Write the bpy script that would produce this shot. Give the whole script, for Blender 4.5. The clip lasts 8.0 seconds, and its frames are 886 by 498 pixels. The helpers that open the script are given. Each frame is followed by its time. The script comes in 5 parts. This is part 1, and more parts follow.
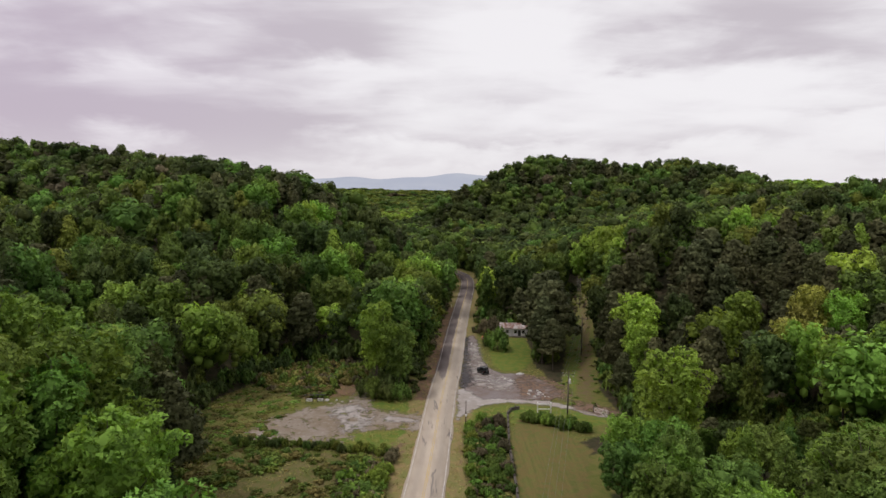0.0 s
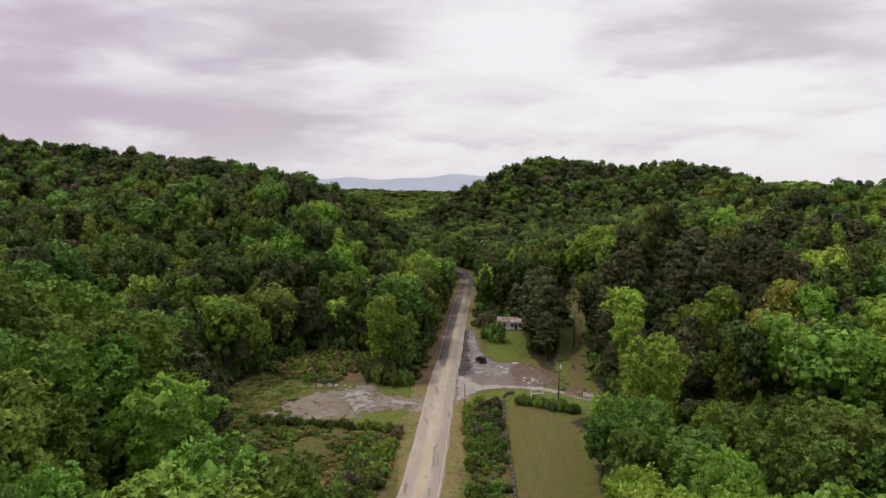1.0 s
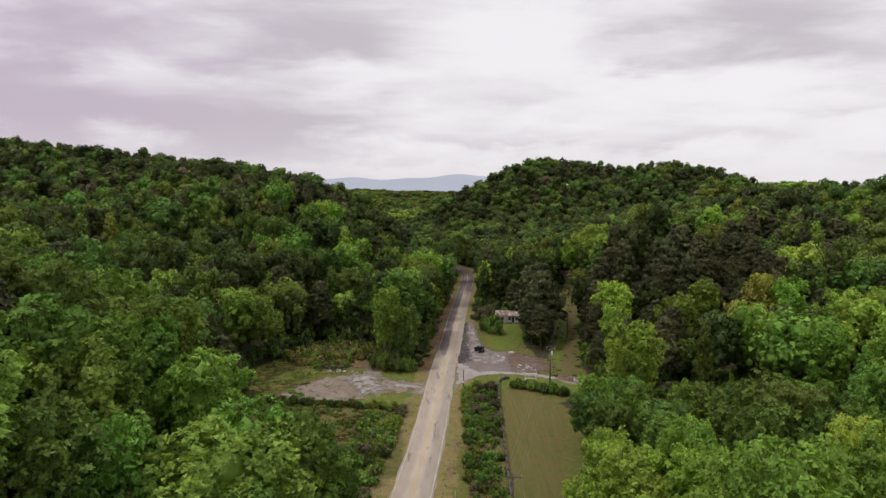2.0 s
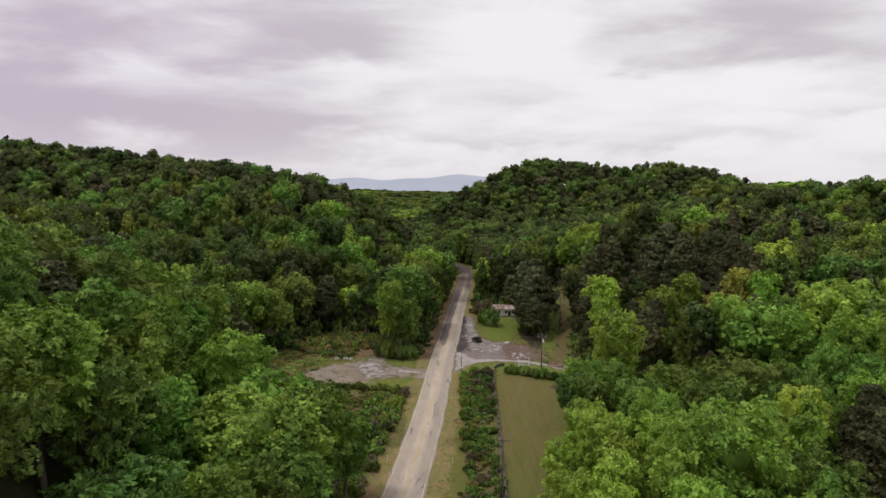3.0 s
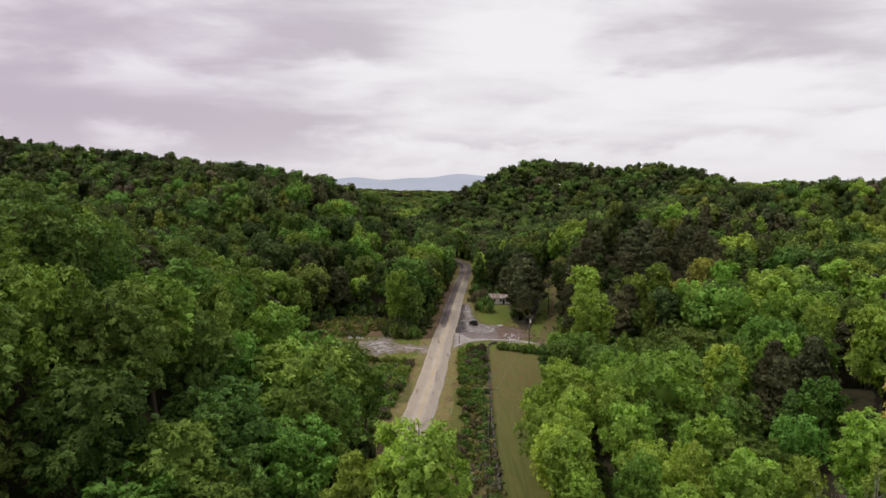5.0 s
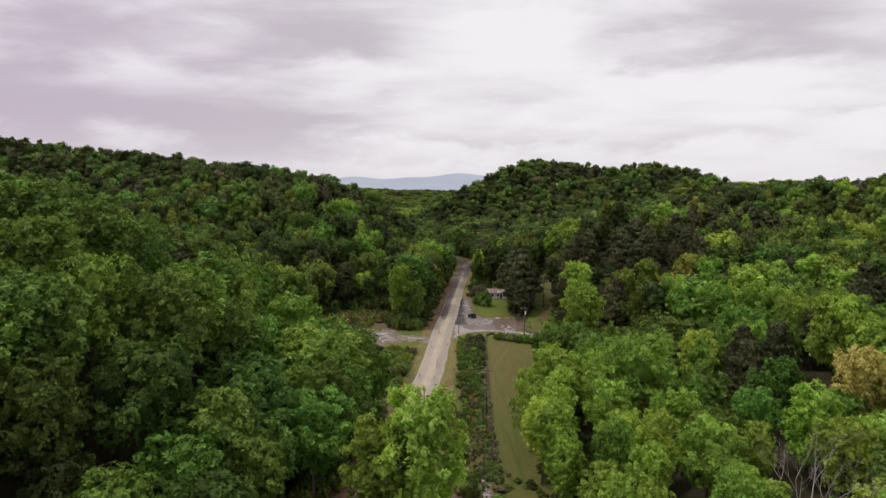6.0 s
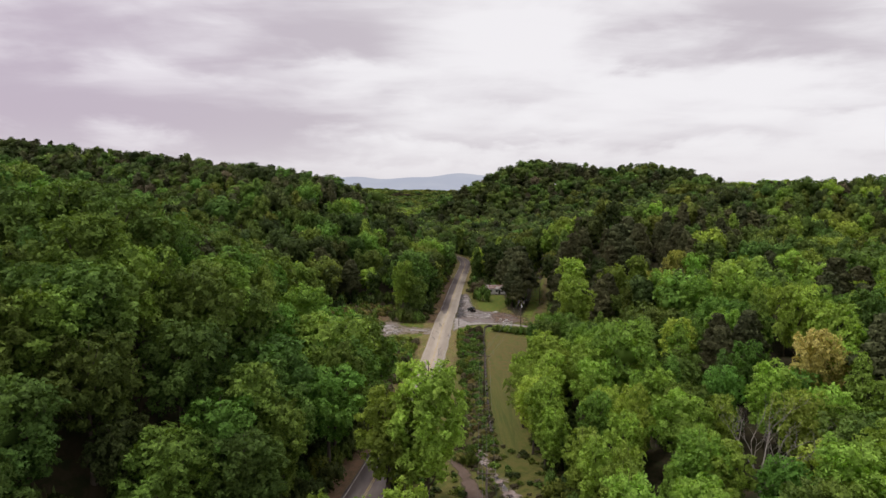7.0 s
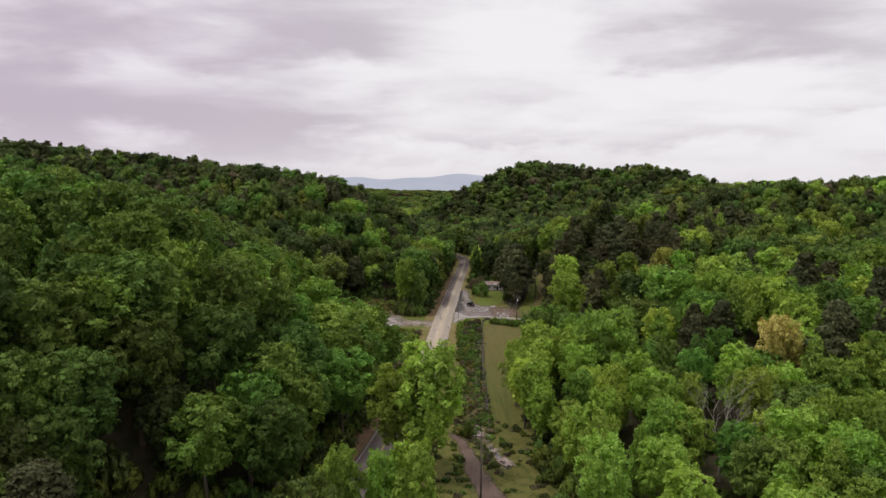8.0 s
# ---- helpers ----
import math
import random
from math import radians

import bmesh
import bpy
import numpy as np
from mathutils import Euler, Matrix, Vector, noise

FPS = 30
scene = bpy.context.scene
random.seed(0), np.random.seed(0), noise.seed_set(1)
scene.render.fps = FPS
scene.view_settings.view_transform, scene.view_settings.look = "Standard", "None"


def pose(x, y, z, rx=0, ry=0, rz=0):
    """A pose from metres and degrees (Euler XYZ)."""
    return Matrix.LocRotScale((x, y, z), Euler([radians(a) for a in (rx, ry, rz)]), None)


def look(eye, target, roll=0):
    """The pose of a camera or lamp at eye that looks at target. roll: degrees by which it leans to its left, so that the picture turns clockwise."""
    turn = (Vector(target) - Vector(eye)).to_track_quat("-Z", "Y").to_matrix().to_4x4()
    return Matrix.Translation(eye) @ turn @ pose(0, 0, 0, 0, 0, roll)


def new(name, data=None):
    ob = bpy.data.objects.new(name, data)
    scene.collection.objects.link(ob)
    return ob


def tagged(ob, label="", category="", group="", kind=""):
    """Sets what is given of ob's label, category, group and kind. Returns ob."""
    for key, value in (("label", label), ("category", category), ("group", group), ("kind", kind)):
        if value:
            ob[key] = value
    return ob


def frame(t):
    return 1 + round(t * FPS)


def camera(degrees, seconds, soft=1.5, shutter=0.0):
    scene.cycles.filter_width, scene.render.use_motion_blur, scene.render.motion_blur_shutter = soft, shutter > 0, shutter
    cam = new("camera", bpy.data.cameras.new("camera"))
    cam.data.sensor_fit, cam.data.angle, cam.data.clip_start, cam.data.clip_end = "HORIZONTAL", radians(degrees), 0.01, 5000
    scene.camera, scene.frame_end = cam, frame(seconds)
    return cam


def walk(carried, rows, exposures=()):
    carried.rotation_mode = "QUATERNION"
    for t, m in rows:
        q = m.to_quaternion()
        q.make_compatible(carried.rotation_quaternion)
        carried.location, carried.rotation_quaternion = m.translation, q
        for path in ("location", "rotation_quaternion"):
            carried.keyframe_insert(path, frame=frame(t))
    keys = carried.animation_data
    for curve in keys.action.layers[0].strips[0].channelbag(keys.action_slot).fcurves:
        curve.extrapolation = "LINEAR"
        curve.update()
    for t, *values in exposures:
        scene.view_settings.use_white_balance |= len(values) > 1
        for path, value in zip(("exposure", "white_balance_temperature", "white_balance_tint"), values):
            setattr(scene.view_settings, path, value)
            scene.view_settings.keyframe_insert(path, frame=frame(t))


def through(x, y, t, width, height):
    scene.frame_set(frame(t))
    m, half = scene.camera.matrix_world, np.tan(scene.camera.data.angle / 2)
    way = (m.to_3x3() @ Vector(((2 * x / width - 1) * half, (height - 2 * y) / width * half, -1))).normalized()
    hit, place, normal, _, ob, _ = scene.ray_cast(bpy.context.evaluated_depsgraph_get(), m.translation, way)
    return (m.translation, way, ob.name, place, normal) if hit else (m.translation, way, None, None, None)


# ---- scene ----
# ---------------- camera ----------------
cam = camera(69.9, 8.0)
PATH = [
    (0, (-0.897, 0.005, 47.315), (-0.89, 1.995, 47.125), 0.6),
    (0.5, (-1.052, -5.405, 47.324), (-1.045, -3.414, 47.134), 0.7),
    (1, (-1.122, -11.024, 47.352), (-1.115, -9.033, 47.164), 0.7),
    (1.5, (-0.959, -16.855, 47.366), (-0.956, -14.864, 47.178), 0.7),
    (3, (-0.493, -35.083, 47.351), (-0.494, -33.092, 47.164), 0.7),
    (3.5, (-0.338, -41.21, 47.394), (-0.341, -39.219, 47.207), 0.6),
    (4, (-0.252, -47.414, 47.438), (-0.255, -45.423, 47.25), 0.6),
    (4.5, (-0.228, -53.572, 47.474), (-0.232, -51.58, 47.286), 0.6),
    (6, (-0.502, -71.605, 47.641), (-0.504, -69.614, 47.45), 0.6),
    (6.5, (-0.648, -77.41, 47.663), (-0.649, -75.42, 47.472), 0.6),
    (7, (-0.677, -83.519, 47.703), (-0.68, -81.528, 47.512), 0.6),
    (7.5, (-0.749, -89.855, 47.748), (-0.752, -87.865, 47.558), 0.6),
    (8, (-0.771, -96.305, 47.803), (-0.774, -94.314, 47.613), 0.6),
]
walk(cam, [(t, look(eye, target, roll)) for t, eye, target, roll in PATH])

# ---------------- world: overcast sky, weak wide sun ----------------
SUN_ELEVATION, SUN_AZIMUTH = radians(62), radians(-108)  # azimuth from +y towards +x


# cloud banks ahead: side, height over the horizon, reach sideways and upwards, thickness
DARK_BANKS = [
    (-0.146, 0.240, 0.16, 0.034, 0.15), (-0.49, 0.100, 0.22, 0.018, 0.20), (-0.64, 0.125, 0.13, 0.045, 0.10), (-0.20, 0.097, 0.13, 0.013, 0.10), (-0.38, 0.100, 0.14, 0.030, 0.16),
    (-0.59, 0.250, 0.09, 0.05, 0.06), (-0.35, 0.186, 0.11, 0.018, 0.07), (0.335, 0.204, 0.06, 0.020, 0.12), (0.48, 0.275, 0.13, 0.028, 0.13),
    (0.60, 0.222, 0.09, 0.020, 0.10), (0.10, 0.078, 0.22, 0.011, 0.11), (0.157, 0.158, 0.045, 0.012, 0.07), (0.40, 0.084, 0.15, 0.012, 0.08), (0.62, 0.128, 0.11, 0.010, 0.06),
]
BRIGHT_GAPS = [
    (-0.173, 0.182, 0.12, 0.014, -0.12), (-0.34, 0.242, 0.07, 0.020, -0.08), (0.08, 0.26, 0.12, 0.08, -0.14), (0.40, 0.160, 0.22, 0.042, -0.12),
    (-0.52, 0.168, 0.11, 0.018, -0.07), (-0.05, 0.032, 0.2, 0.008, -0.06),
]


def link(nt, a, b):
    nt.links.new(a, b)


def build_world():
    world = bpy.data.worlds.new("overcast_sky")
    scene.world = world
    world.use_nodes = True
    nt = world.node_tree
    nt.nodes.clear()
    N = nt.nodes.new

    def math_node(op, a, b=0.0, c=0.0, clamp=False):
        n = N("ShaderNodeMath")
        n.operation, n.use_clamp = op, clamp
        for i, v in enumerate((a, b, c)):
            if isinstance(v, (int, float)):
                n.inputs[i].default_value = v
            else:
                link(nt, v, n.inputs[i])
        return n.outputs[0]

    def smooth(v, lo, hi):
        n = N("ShaderNodeMapRange")
        n.interpolation_type = "SMOOTHSTEP"
        link(nt, v, n.inputs[0])
        n.inputs[1].default_value, n.inputs[2].default_value = lo, hi
        return n.outputs[0]

    def mix(f, a, b):
        n = N("ShaderNodeMix")
        n.data_type = "RGBA"
        if isinstance(f, float):
            n.inputs[0].default_value = f
        else:
            link(nt, f, n.inputs[0])
        for sock, v in ((n.inputs[6], a), (n.inputs[7], b)):
            if isinstance(v, tuple):
                sock.default_value = (*v, 1)
            else:
                link(nt, v, sock)
        return n.outputs[2]

    tc = N("ShaderNodeTexCoord")
    sep = N("ShaderNodeSeparateXYZ")
    link(nt, tc.outputs["Generated"], sep.inputs[0])
    x, y, z = sep.outputs
    comb = N("ShaderNodeCombineXYZ")
    den = math_node("ADD", math_node("MAXIMUM", z, 0.0), 0.30)
    link(nt, math_node("DIVIDE", x, den), comb.inputs[0])
    link(nt, math_node("MULTIPLY", math_node("DIVIDE", y, den), 0.6), comb.inputs[1])
    link(nt, math_node("MULTIPLY", z, 4.5), comb.inputs[2])

    def cloud_noise(scale, detail, rough, shift, warp=0.0):
        m = N("ShaderNodeMapping")
        m.inputs["Location"].default_value = shift
        link(nt, comb.outputs[0], m.inputs[0])
        n = N("ShaderNodeTexNoise")
        n.inputs["Scale"].default_value, n.inputs["Detail"].default_value = scale, detail
        n.inputs["Roughness"].default_value, n.inputs["Distortion"].default_value = rough, warp
        link(nt, m.outputs[0], n.inputs[0])
        return n.outputs[0]

    big = cloud_noise(0.85, 4, 0.5, (3.1, 1.7, 0), 0.25)
    fine = cloud_noise(2.6, 6, 0.55, (2.9, 1.2, 0), 0.3)
    # the thin, bright part of the cloud sheet lies towards the sun
    toward = math_node("ADD", math_node("MULTIPLY", x, 0.95), math_node("MULTIPLY", y, 0.15))
    glow = smooth(toward, -0.55, 0.45)
    dens = math_node("ADD", math_node("MULTIPLY", big, 0.30), math_node("MULTIPLY", fine, 0.42))
    dens = math_node("ADD", dens, 0.14)
    dens = math_node("SUBTRACT", dens, math_node("MULTIPLY", math_node("SUBTRACT", glow, 0.5), 0.10))
    # long flat wisps that thin out upwards
    flow = N("ShaderNodeCombineXYZ")
    level = math_node("DIVIDE", z, math_node("MAXIMUM", y, 0.05))
    link(nt, math_node("MULTIPLY", math_node("DIVIDE", x, math_node("MAXIMUM", y, 0.05)), 2.6), flow.inputs[0])
    link(nt, math_node("MULTIPLY", level, 15.0), flow.inputs[1])
    flow.inputs[2].default_value = 2.3
    wisp = N("ShaderNodeTexNoise")
    wisp.inputs["Scale"].default_value, wisp.inputs["Detail"].default_value = 1.0, 5
    wisp.inputs["Roughness"].default_value, wisp.inputs["Distortion"].default_value = 0.52, 0.5
    link(nt, flow.outputs[0], wisp.inputs[0])
    dens = math_node("ADD", dens, math_node("MULTIPLY", math_node("SUBTRACT", wisp.outputs[0], 0.5), 0.30))
    streaks = N("ShaderNodeCombineXYZ")
    link(nt, math_node("MULTIPLY", math_node("DIVIDE", x, math_node("MAXIMUM", y, 0.05)), 7.0), streaks.inputs[0])
    link(nt, math_node("MULTIPLY", level, 46.0), streaks.inputs[1])
    comb_noise = N("ShaderNodeTexNoise")
    comb_noise.inputs["Scale"].default_value, comb_noise.inputs["Detail"].default_value = 1.0, 4
    comb_noise.inputs["Distortion"].default_value = 0.8
    link(nt, streaks.outputs[0], comb_noise.inputs[0])
    dens = math_node("ADD", dens, math_node("MULTIPLY", math_node("SUBTRACT", comb_noise.outputs[0], 0.5), 0.14))
    # the larger cloud banks: side, height over the horizon, reach sideways and upwards, thickness
    ahead = math_node("MAXIMUM", y, 0.05)
    swirl = math_node("MULTIPLY", math_node("SUBTRACT", fine, 0.5), 0.10)
    side = math_node("ADD", math_node("DIVIDE", x, ahead), math_node("MULTIPLY", swirl, 2.5))
    rise = math_node("ADD", math_node("DIVIDE", z, ahead), swirl)
    for u0, v0, du, dv, thick in DARK_BANKS + BRIGHT_GAPS:
        a = math_node("POWER", math_node("ABSOLUTE", math_node("DIVIDE", math_node("SUBTRACT", side, u0), du)), 2.0)
        b = math_node("POWER", math_node("ABSOLUTE", math_node("DIVIDE", math_node("SUBTRACT", rise, v0), dv)), 2.0)
        bank = math_node("EXPONENT", math_node("MULTIPLY", math_node("ADD", a, b), -1.0))
        dens = math_node("ADD", dens, math_node("MULTIPLY", bank, thick))
    shade = smooth(dens, 0.33, 0.68)
    left = smooth(x, 0.0, -0.6)
    cloud = mix(shade, mix(left, (0.925, 0.898, 0.922), (0.88, 0.83, 0.885)), mix(left, (0.60, 0.545, 0.592), (0.56, 0.478, 0.565)))
    low = smooth(z, 0.10, 0.0)
    cloud = mix(math_node("MULTIPLY", low, 0.55), cloud, (0.78, 0.745, 0.785))
    zen = math_node("ADD", math_node("MULTIPLY", smooth(z, 0.25, 0.9), 0.40), 1.0)
    cloud_bg = N("ShaderNodeBackground")
    link(nt, cloud, cloud_bg.inputs[0])
    link(nt, zen, cloud_bg.inputs[1])
    sky = N("ShaderNodeTexSky")
    sky.sky_type, sky.sun_disc = "NISHITA", False
    sky.sun_elevation, sky.sun_rotation = SUN_ELEVATION, SUN_AZIMUTH
    sky_bg = N("ShaderNodeBackground")
    link(nt, sky.outputs[0], sky_bg.inputs[0])
    sky_bg.inputs[1].default_value = 0.08
    mx = N("ShaderNodeMixShader")
    mx.inputs[0].default_value = 0.94
    link(nt, sky_bg.outputs[0], mx.inputs[1])
    link(nt, cloud_bg.outputs[0], mx.inputs[2])
    out = N("ShaderNodeOutputWorld")
    link(nt, mx.outputs[0], out.inputs[0])


build_world()
sun = new("sun", bpy.data.lights.new("sun", "SUN"))
sun.data.energy, sun.data.angle, sun.data.color = 1.5, radians(12), (1.0, 0.96, 0.9)
sun_dir = Vector((math.sin(SUN_AZIMUTH) * math.cos(SUN_ELEVATION), math.cos(SUN_AZIMUTH) * math.cos(SUN_ELEVATION), math.sin(SUN_ELEVATION)))
sun.matrix_world = look(sun_dir * 500, (0, 0, 0))
scene.view_settings.exposure = 0.0

# ---------------- materials ----------------


class Nodes:
    """A small builder for node materials."""

    def __init__(self, name):
        self.mat = bpy.data.materials.new(name)
        self.mat.use_nodes = True
        self.nt = self.mat.node_tree
        self.nt.nodes.clear()
        self.out = self.add("ShaderNodeOutputMaterial")

    def add(self, kind):
        return self.nt.nodes.new(kind)

    def put(self, sock, v):
        if isinstance(v, (int, float)):
            sock.default_value = v
        elif isinstance(v, tuple):
            sock.default_value = (*v, 1) if len(v) == 3 and sock.type == "RGBA" else v
        else:
            self.nt.links.new(v, sock)

    def noise(self, scale, detail=4, rough=0.55, where=None, warp=0.0):
        n = self.add("ShaderNodeTexNoise")
        n.inputs["Scale"].default_value, n.inputs["Detail"].default_value = scale, detail
        n.inputs["Roughness"].default_value, n.inputs["Distortion"].default_value = rough, warp
        if where is not None:
            self.put(n.inputs[0], where)
        return n.outputs[0]

    def world_place(self, stretch=(1, 1, 1)):
        g = self.add("ShaderNodeNewGeometry")
        m = self.add("ShaderNodeMapping")
        m.inputs["Scale"].default_value = stretch
        self.put(m.inputs[0], g.outputs["Position"])
        return m.outputs[0]

    def step(self, v, lo, hi, a=0.0, b=1.0):
        n = self.add("ShaderNodeMapRange")
        n.interpolation_type = "SMOOTHSTEP"
        self.put(n.inputs[0], v)
        for i, k in enumerate((lo, hi, a, b)):
            n.inputs[i + 1].default_value = k
        return n.outputs[0]

    def math(self, op, a, b=0.0, clamp=False):
        n = self.add("ShaderNodeMath")
        n.operation, n.use_clamp = op, clamp
        self.put(n.inputs[0], a)
        self.put(n.inputs[1], b)
        return n.outputs[0]

    def mix(self, f, a, b, kind="MIX"):
        n = self.add("ShaderNodeMix")
        n.data_type, n.blend_type = "RGBA", kind
        self.put(n.inputs[0], f)
        self.put(n.inputs[6], a)
        self.put(n.inputs[7], b)
        return n.outputs[2]

    def hsv(self, colour, h, s, v):
        n = self.add("ShaderNodeHueSaturation")
        for i, k in enumerate((h, s, v)):
            self.put(n.inputs[i], k)
        self.put(n.inputs[4], colour)
        return n.outputs[0]

    def surface(self, colour, rough=0.8, metal=0.0, bump=None, depth=0.05, strength=0.5, spec=0.3):
        p = self.add("ShaderNodeBsdfPrincipled")
        self.put(p.inputs["Base Color"], colour)
        self.put(p.inputs["Roughness"], rough)
        self.put(p.inputs["Metallic"], metal)
        p.inputs["Specular IOR Level"].default_value = spec
        if bump is not None:
            b = self.add("ShaderNodeBump")
            b.inputs["Distance"].default_value, b.inputs["Strength"].default_value = depth, strength
            self.put(b.inputs["Height"], bump)
            self.put(p.inputs["Normal"], b.outputs[0])
        self.put(self.out.inputs[0], p.outputs[0])
        return p


def leaf_material(name, colour, warm, spread=0.46, through=0.32):
    """Foliage: hue varies tree by tree, clump by clump and in soft patches."""
    n = Nodes(name)
    geo = n.add("ShaderNodeNewGeometry")
    info = n.add("ShaderNodeObjectInfo")
    clump = geo.outputs["Random Per Island"]
    tone = n.add("ShaderNodeAttribute")
    tone.attribute_name = "tone"
    single = n.math("FRACT", n.math("ADD", info.outputs["Random"], tone.outputs["Fac"]))
    patch = n.noise(0.09, 3, 0.5, n.world_place())
    c = n.mix(n.step(patch, 0.35, 0.68), colour, warm)
    c = n.mix(n.math("MULTIPLY", clump, 0.4), c, warm)
    val = n.math("ADD", n.math("MULTIPLY", clump, spread * 2), 1 - spread)
    val = n.math("MULTIPLY", val, n.math("ADD", n.math("MULTIPLY", single, 0.56), 0.72))
    crowns = n.noise(0.13, 2, 0.4, n.world_place((1, 1, 0.6)))
    val = n.math("MULTIPLY", val, n.step(crowns, 0.32, 0.68, 0.82, 1.22))
    hue = n.math("ADD", n.math("MULTIPLY", n.math("FRACT", n.math("MULTIPLY", single, 7.3)), 0.040), 0.480)
    c = n.hsv(c, hue, 1.0, val)
    p = n.add("ShaderNodeBsdfPrincipled")
    n.put(p.inputs["Base Color"], c)
    p.inputs["Roughness"].default_value = 0.7
    p.inputs["Specular IOR Level"].default_value = 0.12
    t = n.add("ShaderNodeBsdfTranslucent")
    n.put(t.inputs[0], n.hsv(c, 0.49, 1.1, 1.1))
    m = n.add("ShaderNodeMixShader")
    m.inputs[0].default_value = through
    n.put(m.inputs[1], p.outputs[0])
    n.put(m.inputs[2], t.outputs[0])
    n.put(n.out.inputs[0], m.outputs[0])
    return n.mat


LEAF = {
    "bright": leaf_material("leaves_spring_green", (0.212, 0.345, 0.058), (0.258, 0.370, 0.066), 0.44, 0.42),
    "pale": leaf_material("leaves_pale_green", (0.275, 0.425, 0.072), (0.318, 0.440, 0.080), 0.38, 0.44),
    "mid": leaf_material("leaves_green", (0.094, 0.168, 0.036), (0.126, 0.190, 0.040)),
    "deep": leaf_material("leaves_deep_green", (0.060, 0.090, 0.028), (0.086, 0.114, 0.032)),
    "olive": leaf_material("leaves_olive", (0.118, 0.170, 0.032), (0.16, 0.195, 0.038)),
    "gold": leaf_material("leaves_pale_gold", (0.36, 0.42, 0.08), (0.45, 0.45, 0.11)),
    "tan": leaf_material("leaves_tan_gold", (0.37, 0.33, 0.090), (0.43, 0.35, 0.12)),
    "pine": leaf_material("pine_needles", (0.076, 0.090, 0.038), (0.104, 0.108, 0.048), 0.34, 0.15),
    "fresh": leaf_material("leaves_clear_green", (0.134, 0.248, 0.043), (0.170, 0.275, 0.050)),
    "straw": leaf_material("dry_weeds", (0.165, 0.145, 0.045), (0.21, 0.185, 0.058), 0.3, 0.15),
    "brown": leaf_material("bare_twigs", (0.108, 0.092, 0.052), (0.138, 0.120, 0.064), 0.30, 0.1),
}


def bark_material(name, a, b):
    n = Nodes(name)
    k = n.noise(3.0, 6, 0.65, n.world_place((1, 1, 0.25)))
    n.surface(n.mix(k, a, b), 0.9, 0, k, 0.08, 0.8)
    return n.mat


BARK = bark_material("bark", (0.05, 0.038, 0.028), (0.14, 0.115, 0.09))
PALE_BARK = bark_material("pale_dead_wood", (0.20, 0.17, 0.14), (0.36, 0.33, 0.29))
POLE_WOOD = bark_material("weathered_pole_wood", (0.075, 0.058, 0.045), (0.15, 0.12, 0.095))


def plain(name, a, b, rough=0.7, metal=0.0, scale=2.0, depth=0.01):
    n = Nodes(name)
    k = n.noise(scale, 6, 0.6, n.world_place())
    n.surface(n.mix(n.step(k, 0.3, 0.7), a, b), rough, metal, k, depth, 0.4)
    return n.mat


WHITE_PAINT = plain("white_paint", (0.82, 0.81, 0.79), (0.68, 0.66, 0.63), 0.5, 0, 1.5)
DARK_METAL = plain("dark_metal", (0.03, 0.03, 0.032), (0.06, 0.058, 0.055), 0.45, 0.6)
GALVANISED = plain("galvanised_metal", (0.5, 0.51, 0.52), (0.36, 0.36, 0.36), 0.4, 0.9)
PORCELAIN = plain("insulator_glaze", (0.45, 0.42, 0.40), (0.55, 0.53, 0.5), 0.25)
WIRE = plain("wire", (0.10, 0.10, 0.10), (0.16, 0.16, 0.16), 0.5, 0.5)
OLD_WOOD = plain("old_grey_timber", (0.065, 0.056, 0.048), (0.125, 0.108, 0.092), 0.9, 0, 4.0)
ORANGE = plain("orange_plastic", (0.62, 0.16, 0.04), (0.5, 0.13, 0.05), 0.5)
RUBBER = plain("tyre_rubber", (0.012, 0.012, 0.012), (0.02, 0.02, 0.02), 0.8)
CAR_PAINT = plain("black_car_paint", (0.008, 0.008, 0.009), (0.014, 0.014, 0.015), 0.22)
RED_LAMP = plain("red_lamp_cover", (0.30, 0.02, 0.015), (0.22, 0.015, 0.012), 0.25)
PALE_STONE = plain("pale_stone", (0.52, 0.50, 0.48), (0.38, 0.36, 0.33), 0.9, 0, 5.0, 0.03)


def glass_material():
    n = Nodes("dark_window_glass")
    n.surface((0.012, 0.014, 0.016), 0.06, 0.0, spec=0.6)
    return n.mat


GLASS = glass_material()


def rust_roof_material():
    n = Nodes("rusted_sheet_roof")
    k = n.noise(0.7, 6, 0.65, n.world_place((1, 0.3, 1)), 0.5)
    c = n.mix(n.step(k, 0.40, 0.58), (0.40, 0.37, 0.35), (0.17, 0.085, 0.055))
    n.surface(c, 0.6, 0.2, k, 0.02)
    return n.mat


RUST_ROOF = rust_roof_material()


